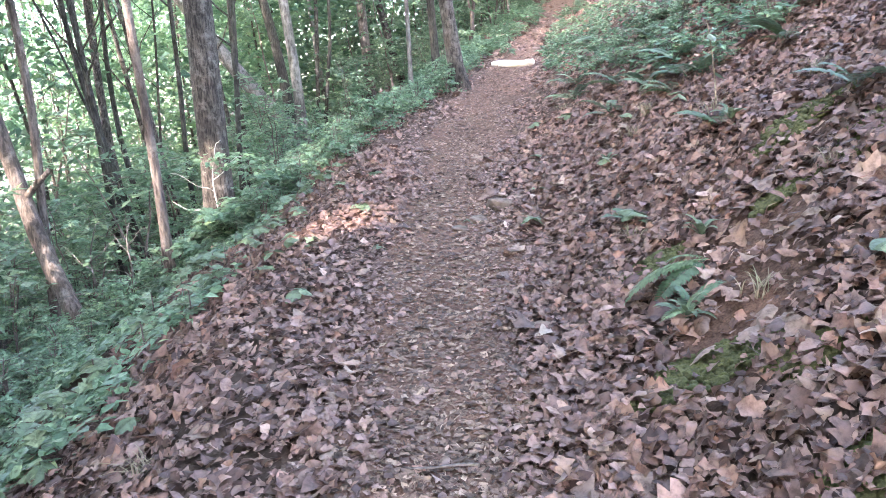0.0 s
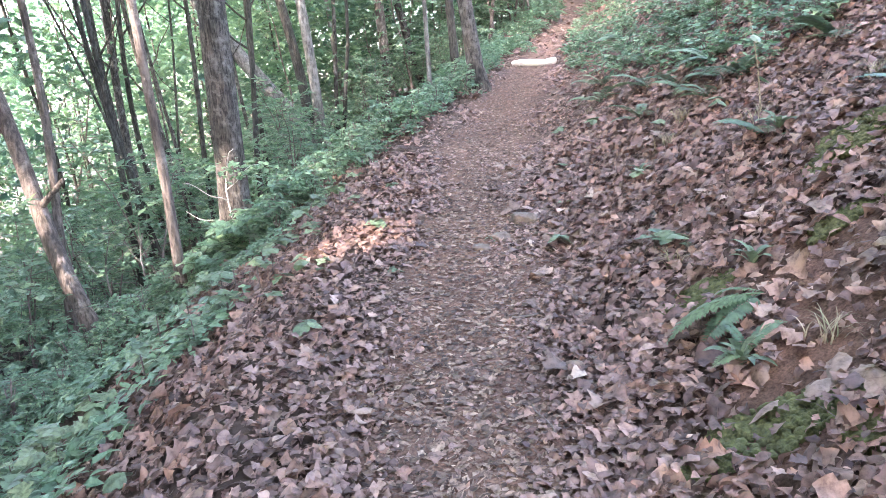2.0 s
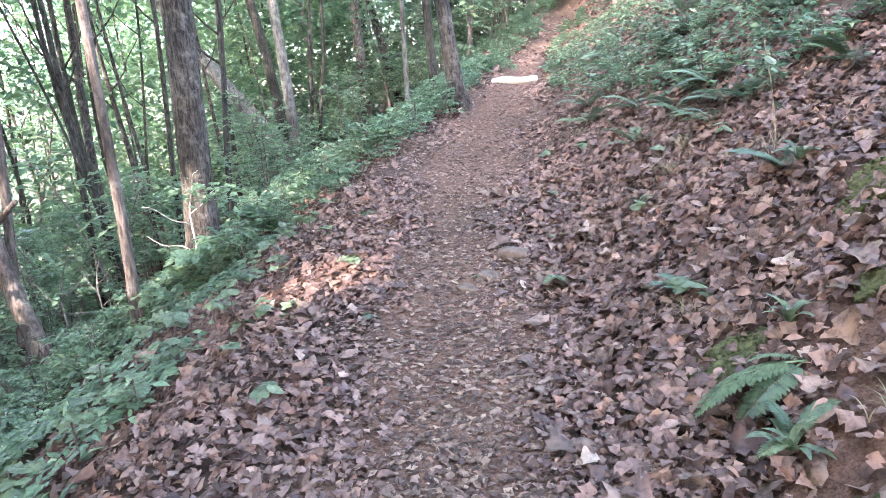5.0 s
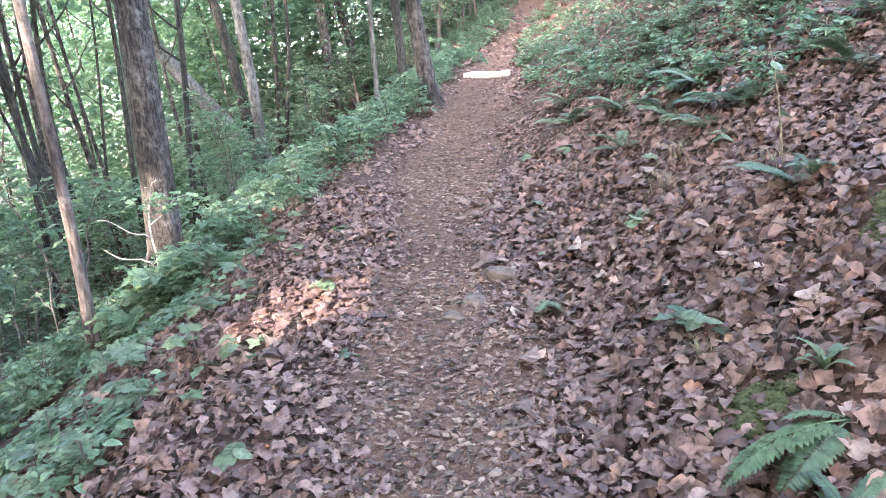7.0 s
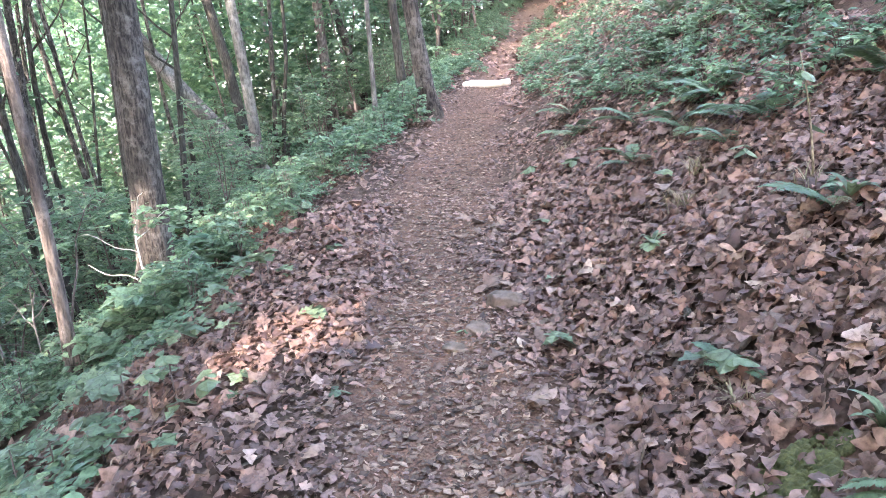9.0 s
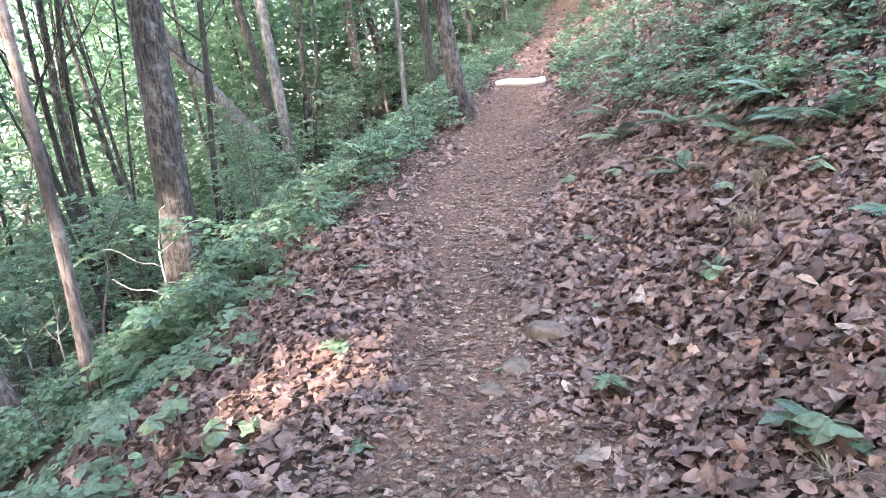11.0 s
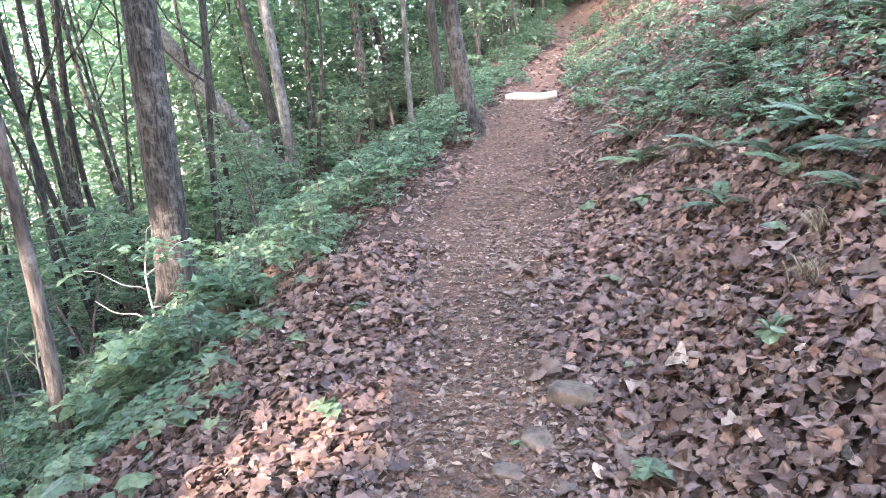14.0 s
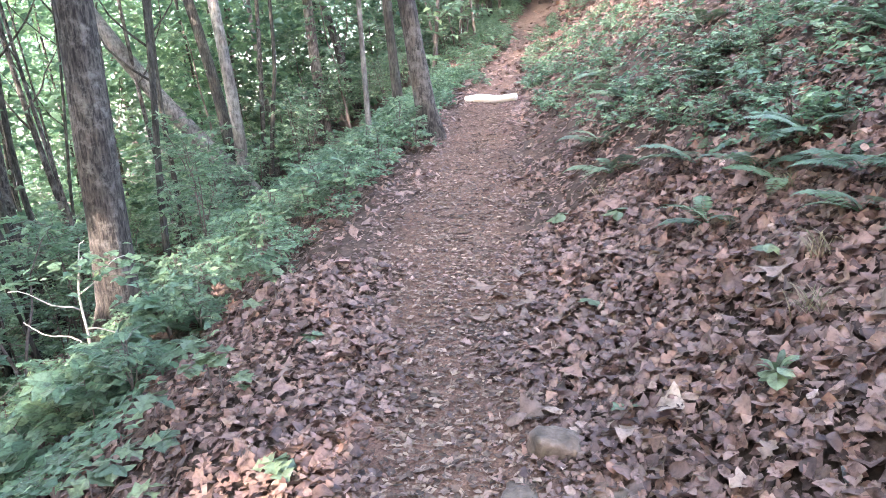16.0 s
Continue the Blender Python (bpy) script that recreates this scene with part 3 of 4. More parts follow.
def edge_of_green(y):
    """How far left of the trail's middle the undergrowth begins."""
    return np.interp(y, [0, 3.0, 4.0, 5.0, 5.45, 5.8, 6.2, 7.2, 9, 30], [2.9, 2.9, 2.95, 2.95, 2.85, 1.75, 1.05, 0.82, 0.60, 0.60])


def understory():
    rng = np.random.default_rng(21)
    low = [plant_kind("shrub", "low leafy green shrub on the slope below the trail", "shrub", "undergrowth", 30 + k, 0.34, 4, 5, 0.060, 0.27, 0.35, 11) for k in range(4)]
    spots = []
    for y in np.arange(2.2, 14, 0.30):
        e = float(edge_of_green(y))
        for d in np.arange(e + 0.12, e + 2.6, 0.34):
            if rng.uniform() < 0.9:
                yy = y + rng.uniform(-0.16, 0.16)
                spots.append((float(trail_x(yy)) - d + rng.uniform(-0.15, 0.15), yy))
    for y in np.arange(4, 20, 0.75):
        for d in np.arange(3.6, 9.5, 0.75):
            spots.append((float(trail_x(y)) - d + rng.uniform(-0.35, 0.35), y + rng.uniform(-0.35, 0.35)))
    # the green part of the uphill bank
    bank = []
    for _ in range(120):
        y = rng.uniform(4.2, 7.5)
        bank.append((float(trail_x(y)) + float(np.interp(y, [4.2, 7.5], [1.75, 1.25])) + rng.uniform(0, 1.4), y))
    for _ in range(260):
        y = rng.uniform(6.0, 22)
        lo = float(np.interp(y, [6, 8, 10, 13, 22], [1.5, 1.05, 0.75, 0.6, 0.45]))
        bank.append((float(trail_x(y)) + lo + rng.uniform(0, 1) ** 1.3 * 3.0, y))
    for y in np.arange(14, 34, 0.6):
        for d in (0.38, 0.65, 1.0, 1.5, 2.1):
            spots.append((float(trail_x(y)) - d + rng.uniform(-0.25, 0.25), y))
    spots = [(x, y) for x, y in spots if math.hypot(x + 2.15, y - 6.75) > 0.42]
    sow(low, spots, rng, (0.75, 1.2), 280, "far low green shrubs along the trail")
    thin = [plant_kind("bank_shrub", "sparse low green plant on the uphill bank", "shrub", "plants on the bank", 130 + k, 0.26, 3, 4, 0.06, 0.24, 0.35, 9) for k in range(3)]
    sow(thin, bank, rng, (0.55, 1.1), 290, "low green shrubs on the far bank")
    broad = [plant_kind("maple_sprig", "low sprig of broad green leaves at the trail edge", "shrub", "undergrowth", 90 + k, 0.30, 4, 4, 0.105, 0.30, 0.5, 9, BROAD_LEAF) for k in range(2)]
    sow(broad, [(-2.02, 5.62), (-1.85, 5.85), (-2.18, 5.95), (-1.72, 6.15), (-1.62, 5.95), (-1.5, 6.4), (-1.95, 5.78), (-1.75, 5.7)], rng, (0.85, 1.15))
    mid = [plant_kind("sapling", "leafy green sapling with flat tiers of leaves", "sapling", "saplings on the slope", 50 + k, 1.5, 2, 14, 0.09, 0.66, 0.25, 15) for k in range(4)]
    spots = []
    for y in np.arange(4.0, 30, 1.0):
        for d in np.arange(2.6, 17, 1.1):
            if rng.uniform() < 0.72:
                yy = y + rng.uniform(-0.5, 0.5)
                x = float(trail_x(yy)) - d + rng.uniform(-0.5, 0.5)
                if math.hypot(x, yy) > 5.0 and not (yy < 11 and d < 5.0) and not (yy < 19 and d < 4.2 and rng.uniform() < 0.6):
                    spots.append((x, yy))
    for y in np.arange(7.0, 13.5, 1.15):
        for d in np.arange(6.0, 10.8, 1.15):
            spots.append((float(trail_x(y)) - d + rng.uniform(-0.5, 0.5), y + rng.uniform(-0.5, 0.5)))
    sow(mid, spots, rng, (0.75, 1.55), 240, "far leafy saplings on the slope")
    tall = [plant_kind("young_tree", "slim young tree with thin leafy branches", "young tree", "young trees on the slope", 70 + k, 4.5, 1, 26, 0.15, 1.3, 0.12, 18, [far_leaf(0.1, 0.62, 0.12), far_leaf(0.25, 0.55, 0.25)]) for k in range(3)]
    spots = []
    for y in np.arange(9, 50, 2.9):
        for d in np.arange(5.5, 36, 3.0):
            if rng.uniform() < 0.75:
                yy = y + rng.uniform(-1, 1)
                x = float(trail_x(yy)) - d + rng.uniform(-1, 1)
                if math.hypot(x, yy) > 9.0 and not (yy < 20 and d < 11):
                    spots.append((x, yy))
    for y in np.arange(27, 52, 2.4):
        for d in np.arange(-7, 9, 2.6):
            spots.append((float(trail_x(y)) + d + rng.uniform(-0.9, 0.9), y + rng.uniform(-0.8, 0.8)))
    for y in np.arange(19, 46, 2.2):
        for d in (-2.6, -1.4, 1.6, 2.8, 4.5, 6.5):
            spots.append((float(trail_x(y)) + d + rng.uniform(-0.6, 0.6), y + rng.uniform(-1, 1)))
    sow(tall, spots, rng, (0.7, 1.5), 200, "far leafy young trees deeper in the wood")


understory()


def far_woods():
    """The mass of leaves down the valley and up the hill, too far off to be told apart."""
    rng = np.random.default_rng(33)
    n, per = 3100, 34
    y = rng.uniform(6, 75, n)
    d = -rng.uniform(11, 62, n)
    side = rng.uniform(size=n) < 0.22
    y, d = np.where(side, rng.uniform(36, 70, n), y), np.where(side, rng.uniform(-12, 22, n), d)
    x = trail_x(y) + d
    z = height(x, y) + rng.uniform(0, 1, n) ** 1.1 * np.where(side, 12, 15 + (np.abs(d) - 11) * 0.3)
    c = np.repeat(np.stack([x, y, z], 1), per, 0) + rng.normal(size=(n * per, 3)) * np.array([0.9, 0.9, 0.30])
    m = len(c)
    k = 1300
    y2, d2 = rng.uniform(22, 62, k), -rng.uniform(2.5, 15, k)
    y2[:260], d2[:260] = rng.uniform(20, 32, 260), -rng.uniform(7.5, 14, 260)
    x2 = trail_x(y2) + d2
    z2 = height(x2, y2) + rng.uniform(0, 1, k) * np.where(np.arange(k) < 260, 6.5, 11)
    c = np.concatenate([c, np.repeat(np.stack([x2, y2, z2], 1), per, 0) + rng.normal(size=(k * per, 3)) * np.array([0.8, 0.8, 0.28])])
    j = 1900
    y3, d3 = rng.uniform(10, 42, j), -rng.uniform(9, 30, j)
    y3[:700], d3[:700] = rng.uniform(28, 46, 700), rng.uniform(-7, 9, 700)
    x3 = trail_x(y3) + d3
    z3 = height(x3, y3) + np.where(np.arange(j) < 700, 0.5 + 8 * rng.uniform(0, 1, j), 9.5 * rng.uniform(0, 1, j))
    c = np.concatenate([c, np.repeat(np.stack([x3, y3, z3], 1), per, 0) + rng.normal(size=(j * per, 3)) * np.array([0.75, 0.75, 0.24])])
    m = len(c)
    v, f = scatter([far_leaf(0.1, 0.7, 0.1), far_leaf(0.2, 0.6, 0.3)], c, rng.normal(size=(m, 3)) * 0.4 + (0, 0, 1.0), rng.uniform(0, 6.28, m), rng.uniform(0.16, 0.36, m), rng)
    tagged(link_mesh("far_woods", v, f, WOODS_SHADED), "distant green leaves filling the wooded valley", "foliage", kind="stuff")


far_woods()


# ---------- the white log, stones, sticks ----------
def pale_log():
    a, b = np.array([1.14, 12.6]), np.array([1.78, 12.05])
    s = np.linspace(0, 1, 9)
    x, y = a[0] + (b[0] - a[0]) * s, a[1] + (b[1] - a[1]) * s
    z = float(height(*((a + b) / 2))) + 0.055 + 0.0 * s
    mid = np.array([x[4], y[4], z[4]])
    ob = thing("log", *mid, "bare pale log lying across the trail", "log")
    p = np.stack([x, y, z + 0.012 * np.sin(s * 7)], 1) - mid
    link_mesh("stem", *tube(p, 0.062 + 0.010 * np.sin(s * 4 + 1), 14, RNG, 0.05), PALE_WOOD, ob, smooth=True)
    link_mesh("branch_stub", *tube(p[2] + np.outer([0, 0.5, 1], (-0.05, -0.09, 0.05)), [0.022, 0.018, 0.013], 8), PALE_WOOD, ob, smooth=True)


pale_log()


def stone(x, y, sx, sy, sz, sink, seed, label):
    rng = np.random.default_rng(seed)
    bm = bmesh.new()
    bmesh.ops.create_icosphere(bm, subdivisions=3, radius=1)
    off = Vector(rng.uniform(-50, 50, 3))
    for v in bm.verts:
        q = v.co.copy()
        k = 1 + 0.38 * noise.noise(q * 1.3 + off) + 0.14 * noise.noise(q * 4 + off)
        c = [math.copysign(abs(t) ** 0.75, t) for t in q]
        v.co = Vector((c[0] * sx, c[1] * sy, c[2] * sz)) * k
    me = bpy.data.meshes.new("stone")
    bm.to_mesh(me)
    bm.free()
    me.materials.append(ROCK)
    me.polygons.foreach_set("use_smooth", [True] * len(me.polygons))
    ob = new("stone", me)
    ob.matrix_basis = pose(x, y, float(height(x, y)) + sz * sink, rng.uniform(-8, 8), rng.uniform(-8, 8), rng.uniform(0, 360))
    return tagged(ob, label, "stone", "stones in the trail")


for args in ((0.39, 4.22, 0.085, 0.075, 0.05, 0.0, 1, "half-buried brown stone at the trail edge"), (0.23, 4.02, 0.075, 0.05, 0.025, -0.1, 2, "flat brown stone sunk in the trail"),
             (0.11, 3.86, 0.05, 0.04, 0.02, 0.1, 3, "small grey flat stone in the trail"), (0.47, 3.95, 0.065, 0.05, 0.03, 0.0, 4, "mossy brown stone among dry leaves")):
    stone(*args)


def stick(name, x, y, turn, length, r, label, material=TWIG, lift=0.012, bend=0.08, tilt=0.0):
    rng = np.random.default_rng(int(abs(x * 7919 + y * 104729)) % 99991)
    s = np.linspace(-0.5, 0.5, 9)
    c, q = math.cos(radians(turn)), math.sin(radians(turn))
    px, py = x + c * s * length - q * bend * length * np.sin(s * 4), y + q * s * length + c * bend * length * np.sin(s * 4)
    pz = height(px, py) + lift + tilt * (s + 0.5) * length
    mid = np.array([x, y, float(height(x, y))])
    p = np.stack([px, py, pz], 1) - mid
    ob = thing(name, *mid, label, "stick", "fallen sticks")
    link_mesh("shaft", *tube(p, r * (1.1 - 0.6 * (s + 0.5)), 7, rng, 0.1), material, ob, smooth=True)
    k = 5
    f = p[k] + np.outer(np.linspace(0, 1, 4), (rng.normal() * 0.12 * length, 0.16 * length, 0.05 * length))
    link_mesh("twig", *tube(f, np.linspace(r * 0.5, r * 0.2, 4), 5), material, ob)


for args in ((0.62, 4.85, 8, 0.24, 0.008, "short pale stick on dry leaves", PALE_WOOD), (0.95, 3.58, 70, 0.20, 0.014, "broken pale stick among dry leaves", BARK_PALE),
             (0.27, 2.98, -12, 0.16, 0.006, "small dark stick on the trail"), (1.10, 5.0, 42, 0.42, 0.009, "thin brown stick on the bank"), (1.08, 3.25, 20, 0.30, 0.010, "curved brown stick on the bank"),
             (-0.55, 3.25, 30, 0.30, 0.005, "thin twig beside the trail"), (0.22, 2.25, 100, 0.17, 0.004, "thin twig on the trail"), (-0.95, 4.35, -40, 0.35, 0.006, "thin bleached twig at the trail edge", BARK_PALE),
             (1.35, 3.1, 75, 0.5, 0.006, "long thin twig on the bank"), (-0.05, 1.75, 170, 0.22, 0.005, "thin twig on the trail"), (0.9, 1.75, 55, 0.45, 0.004, "long thin twig on the bank")):
    stick("stick", *args)


def bare_branch(x, y, seed, size, leaves):
    """A small bare bleached bush, with a few lit leaves on it; the leafiest has sunlight in its twig colour."""
    ob = thing("bare_branch", x, y, float(height(x, y)) - 0.02, "bleached and sunlit bare branch with forked twigs", "branch", "bleached branches")
    rng = np.random.default_rng(seed)
    s = np.linspace(0, 1, 8)
    main = np.stack([-0.16 + 0.12 * s + 0.04 * np.sin(s * 6), 0.1 * s, 0.95 * s], 1) * size
    link_mesh("stem", *tube(main, np.linspace(0.012, 0.006, 8) * size, 6), BLEACHED_SUNLIT if leaves >= 60 else BARK_PALE, ob, smooth=True)
    for k, (dx, dz) in enumerate(((-0.5, 0.18), (0.38, 0.10), (-0.28, 0.25), (0.30, 0.22), (0.16, 0.3))):
        dx, dz = dx + rng.normal() * 0.1, dz + rng.normal() * 0.06
        q = main[2 + k] + np.stack([dx * s, 0.15 * rng.normal() * s, dz * s ** 0.7 + 0.03 * np.sin(s * 7 + k)], 1) * size
        link_mesh("twig", *tube(q, np.linspace(0.0065, 0.0025, 8) * size, 5), BLEACHED_SUNLIT if leaves >= 60 else BARK_PALE, ob, smooth=True)
    n = leaves
    if n:
        c = np.stack([rng.normal(size=n) * 0.24 + 0.12, rng.normal(size=n) * 0.15, 0.86 + rng.normal(size=n) * 0.05], 1)
        v, f = scatter(BROAD_LEAF, c, rng.normal(size=(n, 3)) * 0.3 + (0, 0, 1.0), rng.uniform(0, 6.28, n), rng.uniform(0.05, 0.10, n), rng)
        tagged(link_mesh("foliage", v, f, GREEN, ob), "pale sunlit green leaves", kind="stuff")


for args in ((-2.24, 7.0, 4, 0.98, 120), (-3.35, 7.2, 6, 0.9, 0), (-4.3, 8.2, 8, 1.1, 30)):
    bare_branch(*args)


# ---------- ferns, seedlings, grass and moss ----------
def frond_mesh(seed, length=0.38, pairs=25):
    """One arching fern frond with its pinnae."""
    rng = np.random.default_rng(seed)
    s = np.linspace(0, 1, 10)
    p = np.stack([length * s * (1 - 0.12 * s), 0.02 * np.sin(s * 3), length * (0.62 * s - 0.62 * s ** 2)], 1)
    pieces = [tube(p, np.linspace(0.0028, 0.0009, 10), 4, cap=False)]
    for i in range(pairs):
        u = 0.14 + 0.86 * i / (pairs - 1)
        q = np.array([np.interp(u, s, p[:, k]) for k in range(3)])
        w = length * 0.155 * min(1.0, (1.04 - u) * 2.6) * (0.75 + 0.25 * min(1, (u - 0.1) * 5))
        for side in (1, -1):
            v, f = small_leaf(0.05, 0.40, 0.16)
            a = side * (1.40 - 0.30 * u) + rng.normal() * 0.05
            c, t = math.cos(a), math.sin(a)
            v = v * w
            pieces.append((np.stack([v[:, 0] * c - v[:, 1] * t, v[:, 0] * t + v[:, 1] * c, v[:, 2] + rng.normal() * 0.002], 1) + q, f))
    v, f = joined(pieces)
    me = bpy.data.meshes.new("frond")
    me.from_pydata(v.tolist(), [], f)
    me.materials.append(FERN)
    return me


FRONDS = [frond_mesh(s) for s in (1, 2, 3)]


def fern(x, y, scale, fronds, seed, label="green evergreen fern growing from leaf litter"):
    rng = np.random.default_rng(seed)
    ob = thing("fern", x, y, float(height(x, y)), label, "fern", "ferns on the bank")
    for k in range(fronds):
        a = 360 * k / fronds + rng.uniform(-25, 25)
        share("frond", FRONDS[k % 3], ob, pose(0, 0, 0.01, rng.uniform(-14, 14), -rng.uniform(-8, 22), a) @ Matrix.Scale(scale * rng.uniform(0.7, 1.1), 4))
    return ob


for k, (x, y, s, n) in enumerate(((0.91, 3.10, 0.6, 4), (1.48, 3.52, 1.0, 6), (1.34, 5.17, 1.05, 6), (1.57, 4.50, 1.0, 7), (1.60, 5.85, 1.5, 8), (1.75, 4.75, 1.1, 7), (2.15, 6.85, 1.3, 8),
                                  (1.64, 5.12, 0.9, 6), (1.88, 5.30, 1.3, 8), (1.82, 2.95, 1.0, 7), (1.66, 5.3, 1.3, 7), (1.76, 4.45, 1.2, 8), (2.1, 4.1, 1.2, 7), (1.35, 6.6, 1.2, 7), (1.55, 7.4, 1.3, 8), (2.0, 8.2, 1.4, 8), (2.4, 7.4, 1.4, 8), (2.5, 5.6, 1.4, 7), (-1.3, 6.2, 1.2, 7), (-1.15, 5.75, 0.9, 6), (2.3, 9.5, 1.5, 8), (2.9, 8.6, 1.5, 8))):
    fern(x, y, s * 0.82, n, 100 + k)


def frond_fern(x, y, fronds, label):
    """A fern with few fronds laid over the slope: turn, dip, size."""
    ob = thing("fern", x, y, float(height(x, y)), label, "fern", "ferns on the bank")
    for k, (turn, dip, size) in enumerate(fronds):
        share("frond", FRONDS[k % 3], ob, pose(0, 0, 0.03, 8 * (-1) ** k, dip, turn) @ Matrix.Scale(size, 4))


frond_fern(1.00, 2.46, ((176, 30, 1.12), (197, 32, 0.86), (150, 12, 0.5)), "green fern with two long fronds over dry leaves")
frond_fern(0.86, 2.25, ((8, -32, 0.46), (200, 10, 0.42), (100, -20, 0.40)), "small green fern growing beside a rosette")


def strap_mesh():
    s = np.linspace(0, 1, 8)
    w = 0.10 * np.sin(np.pi * np.minimum(1, 0.12 + 0.88 * s)) ** 0.7
    mid = np.stack([s * (1 - 0.15 * s), 0 * s, 0.75 * s - 0.70 * s ** 2], 1)
    v = np.concatenate([mid + np.stack([0 * s, k * w, np.abs(k) * w * 0.35], 1) for k in (1, 0, -1)])
    f = [[r * 8 + i, r * 8 + i + 1, r * 8 + i + 9, r * 8 + i + 8] for r in (0, 1) for i in range(7)]
    me = bpy.data.meshes.new("leaf")
    me.from_pydata(v.tolist(), [], f)
    me.materials.append(SEED)
    me.polygons.foreach_set("use_smooth", [True] * len(me.polygons))
    return me


STRAP = strap_mesh()


def rosette(x, y, leaves, size, seed):
    rng = np.random.default_rng(seed)
    ob = thing("rosette_plant", x, y, float(height(x, y)) + 0.02, "rosette of long smooth green leaves on the bank", "plant", "rosettes on the bank")
    for k in range(leaves):
        share("leaf", STRAP, ob, pose(0, 0, 0, rng.uniform(-10, 10), rng.uniform(-50, -8), 360 * k / leaves + rng.uniform(-18, 18)) @ Matrix.Scale(size * rng.uniform(0.7, 1.1), 4))


for k, (x, y, n, size) in enumerate(((0.83, 2.22, 11, 0.15), (1.04, 2.64, 10, 0.15), (1.52, 3.50, 8, 0.16), (1.02, 4.05, 7, 0.12))):
    rosette(x, y, n, size, 800 + k)


def broad_leaf_mesh(seed, lobes):
    rng = np.random.default_rng(seed)
    v, f = leaf_shape(rng, lobes, 0.05, 0.05, 9, 0.78)
    v[:, 0] += 0.5
    v[:, 2] -= v[:, 2][9] + 0.12 * v[:, 0] ** 2
    me = bpy.data.meshes.new("leaf")
    me.from_pydata(v.tolist(), [], f)
    me.materials.append(SEED)
    return me


BROAD = [broad_leaf_mesh(1, 0), broad_leaf_mesh(2, 3), broad_leaf_mesh(3, 2)]


def stem_mesh():
    v, f = tube(np.stack([np.zeros(4), np.zeros(4), np.linspace(0, 1, 4)], 1), [0.03, 0.025, 0.022, 0.02], 5)
    me = bpy.data.meshes.new("stem")
    me.from_pydata(v.tolist(), [], f)
    me.materials.append(TWIG)
    return me


STEM = stem_mesh()


def seedling(x, y, tall, leaf, leaves, kind, seed, label="small green broad-leaved seedling among dry leaves"):
    rng = np.random.default_rng(seed)
    ob = thing("seedling", x, y, float(height(x, y)), label, "seedling", "seedlings", turn=rng.uniform(0, 360))
    share("stem", STEM, ob, Matrix.Diagonal((tall * 0.8, tall * 0.8, tall, 1)))
    for k in range(leaves):
        h = tall * (1 - 0.12 * (k // 3) * rng.uniform(0.5, 1.5))
        a = 360 * k / max(3, leaves) * 1.0 + rng.uniform(-25, 25)
        share("leaf", BROAD[kind], ob, pose(0, 0, max(0.02, h), rng.uniform(-18, 18), rng.uniform(-10, 25), a) @ Matrix.Scale(leaf * rng.uniform(0.7, 1.15), 4))


SEEDLINGS = [(-0.66, 2.92, 0.08, 0.085, 4, 0), (-1.15, 2.23, 0.06, 0.10, 2, 0), (0.99, 4.01, 0.09, 0.07, 7, 0), (0.89, 3.08, 0.10, 0.09, 6, 0), (-0.71, 3.56, 0.05, 0.06, 5, 1), (-0.35, 3.56, 0.03, 0.06, 3, 0),
             (-0.50, 4.20, 0.07, 0.085, 6, 1), (0.50, 3.70, 0.08, 0.085, 6, 1), (-0.93, 3.37, 0.06, 0.07, 5, 2), (0.74, 5.01, 0.07, 0.07, 4, 0), (0.64, 4.28, 0.04, 0.075, 3, 2), (-0.95, 4.53, 0.09, 0.08, 5, 1),
             (-1.75, 4.70, 0.12, 0.09, 6, 2), (-0.72, 3.70, 0.05, 0.08, 4, 2), (-0.47, 5.10, 0.06, 0.07, 5, 1), (0.92, 6.25, 0.08, 0.08, 5, 0), (1.12, 5.76, 0.09, 0.08, 6, 0), (-1.61, 3.43, 0.1, 0.09, 6, 0),
             (-0.92, 3.57, 0.07, 0.08, 4, 1), (0.84, 3.16, 0.08, 0.08, 4, 2), (-1.25, 3.2, 0.07, 0.09, 5, 2), (-1.35, 3.75, 0.1, 0.09, 6, 1), (-1.15, 4.05, 0.1, 0.08, 6, 2), (-1.4, 2.7, 0.08, 0.08, 5, 0),
             (-1.0, 5.1, 0.1, 0.08, 6, 1), (-0.8, 5.6, 0.1, 0.08, 6, 2), (1.5, 4.2, 0.1, 0.08, 5, 0), (1.3, 4.6, 0.08, 0.07, 5, 0), (0.16, 3.98, 0.02, 0.07, 2, 0), (-0.3, 1.55, 0.04, 0.06, 3, 0), (-1.5, 2.2, 0.09, 0.1, 5, 0), (1.3, 1.9, 0.08, 0.08, 5, 0)]
for k, (x, y, tall, leaf, leaves, kind) in enumerate(SEEDLINGS):
    seedling(x, y, tall, leaf, leaves, kind, 300 + k)
_rng = np.random.default_rng(77)
for k in range(155):
    y = _rng.uniform(2.0, 16) if k < 55 else _rng.uniform(2.2, 5.0) if k > 109 else _rng.uniform(5.5, 16)
    d = -_rng.uniform(0.75, 2.0) if k < 55 else -_rng.uniform(0.8, 1.9) if k > 109 else _rng.uniform(0.9, 4.5)
    if d < 0 and y < 3.5:
        d -= 0.5
    seedling(float(trail_x(y)) + d, y, _rng.uniform(0.08, 0.22), _rng.uniform(0.06, 0.11), int(_rng.integers(4, 8)), int(_rng.integers(0, 3)), 500 + k, "small leafy green plant beside the trail")


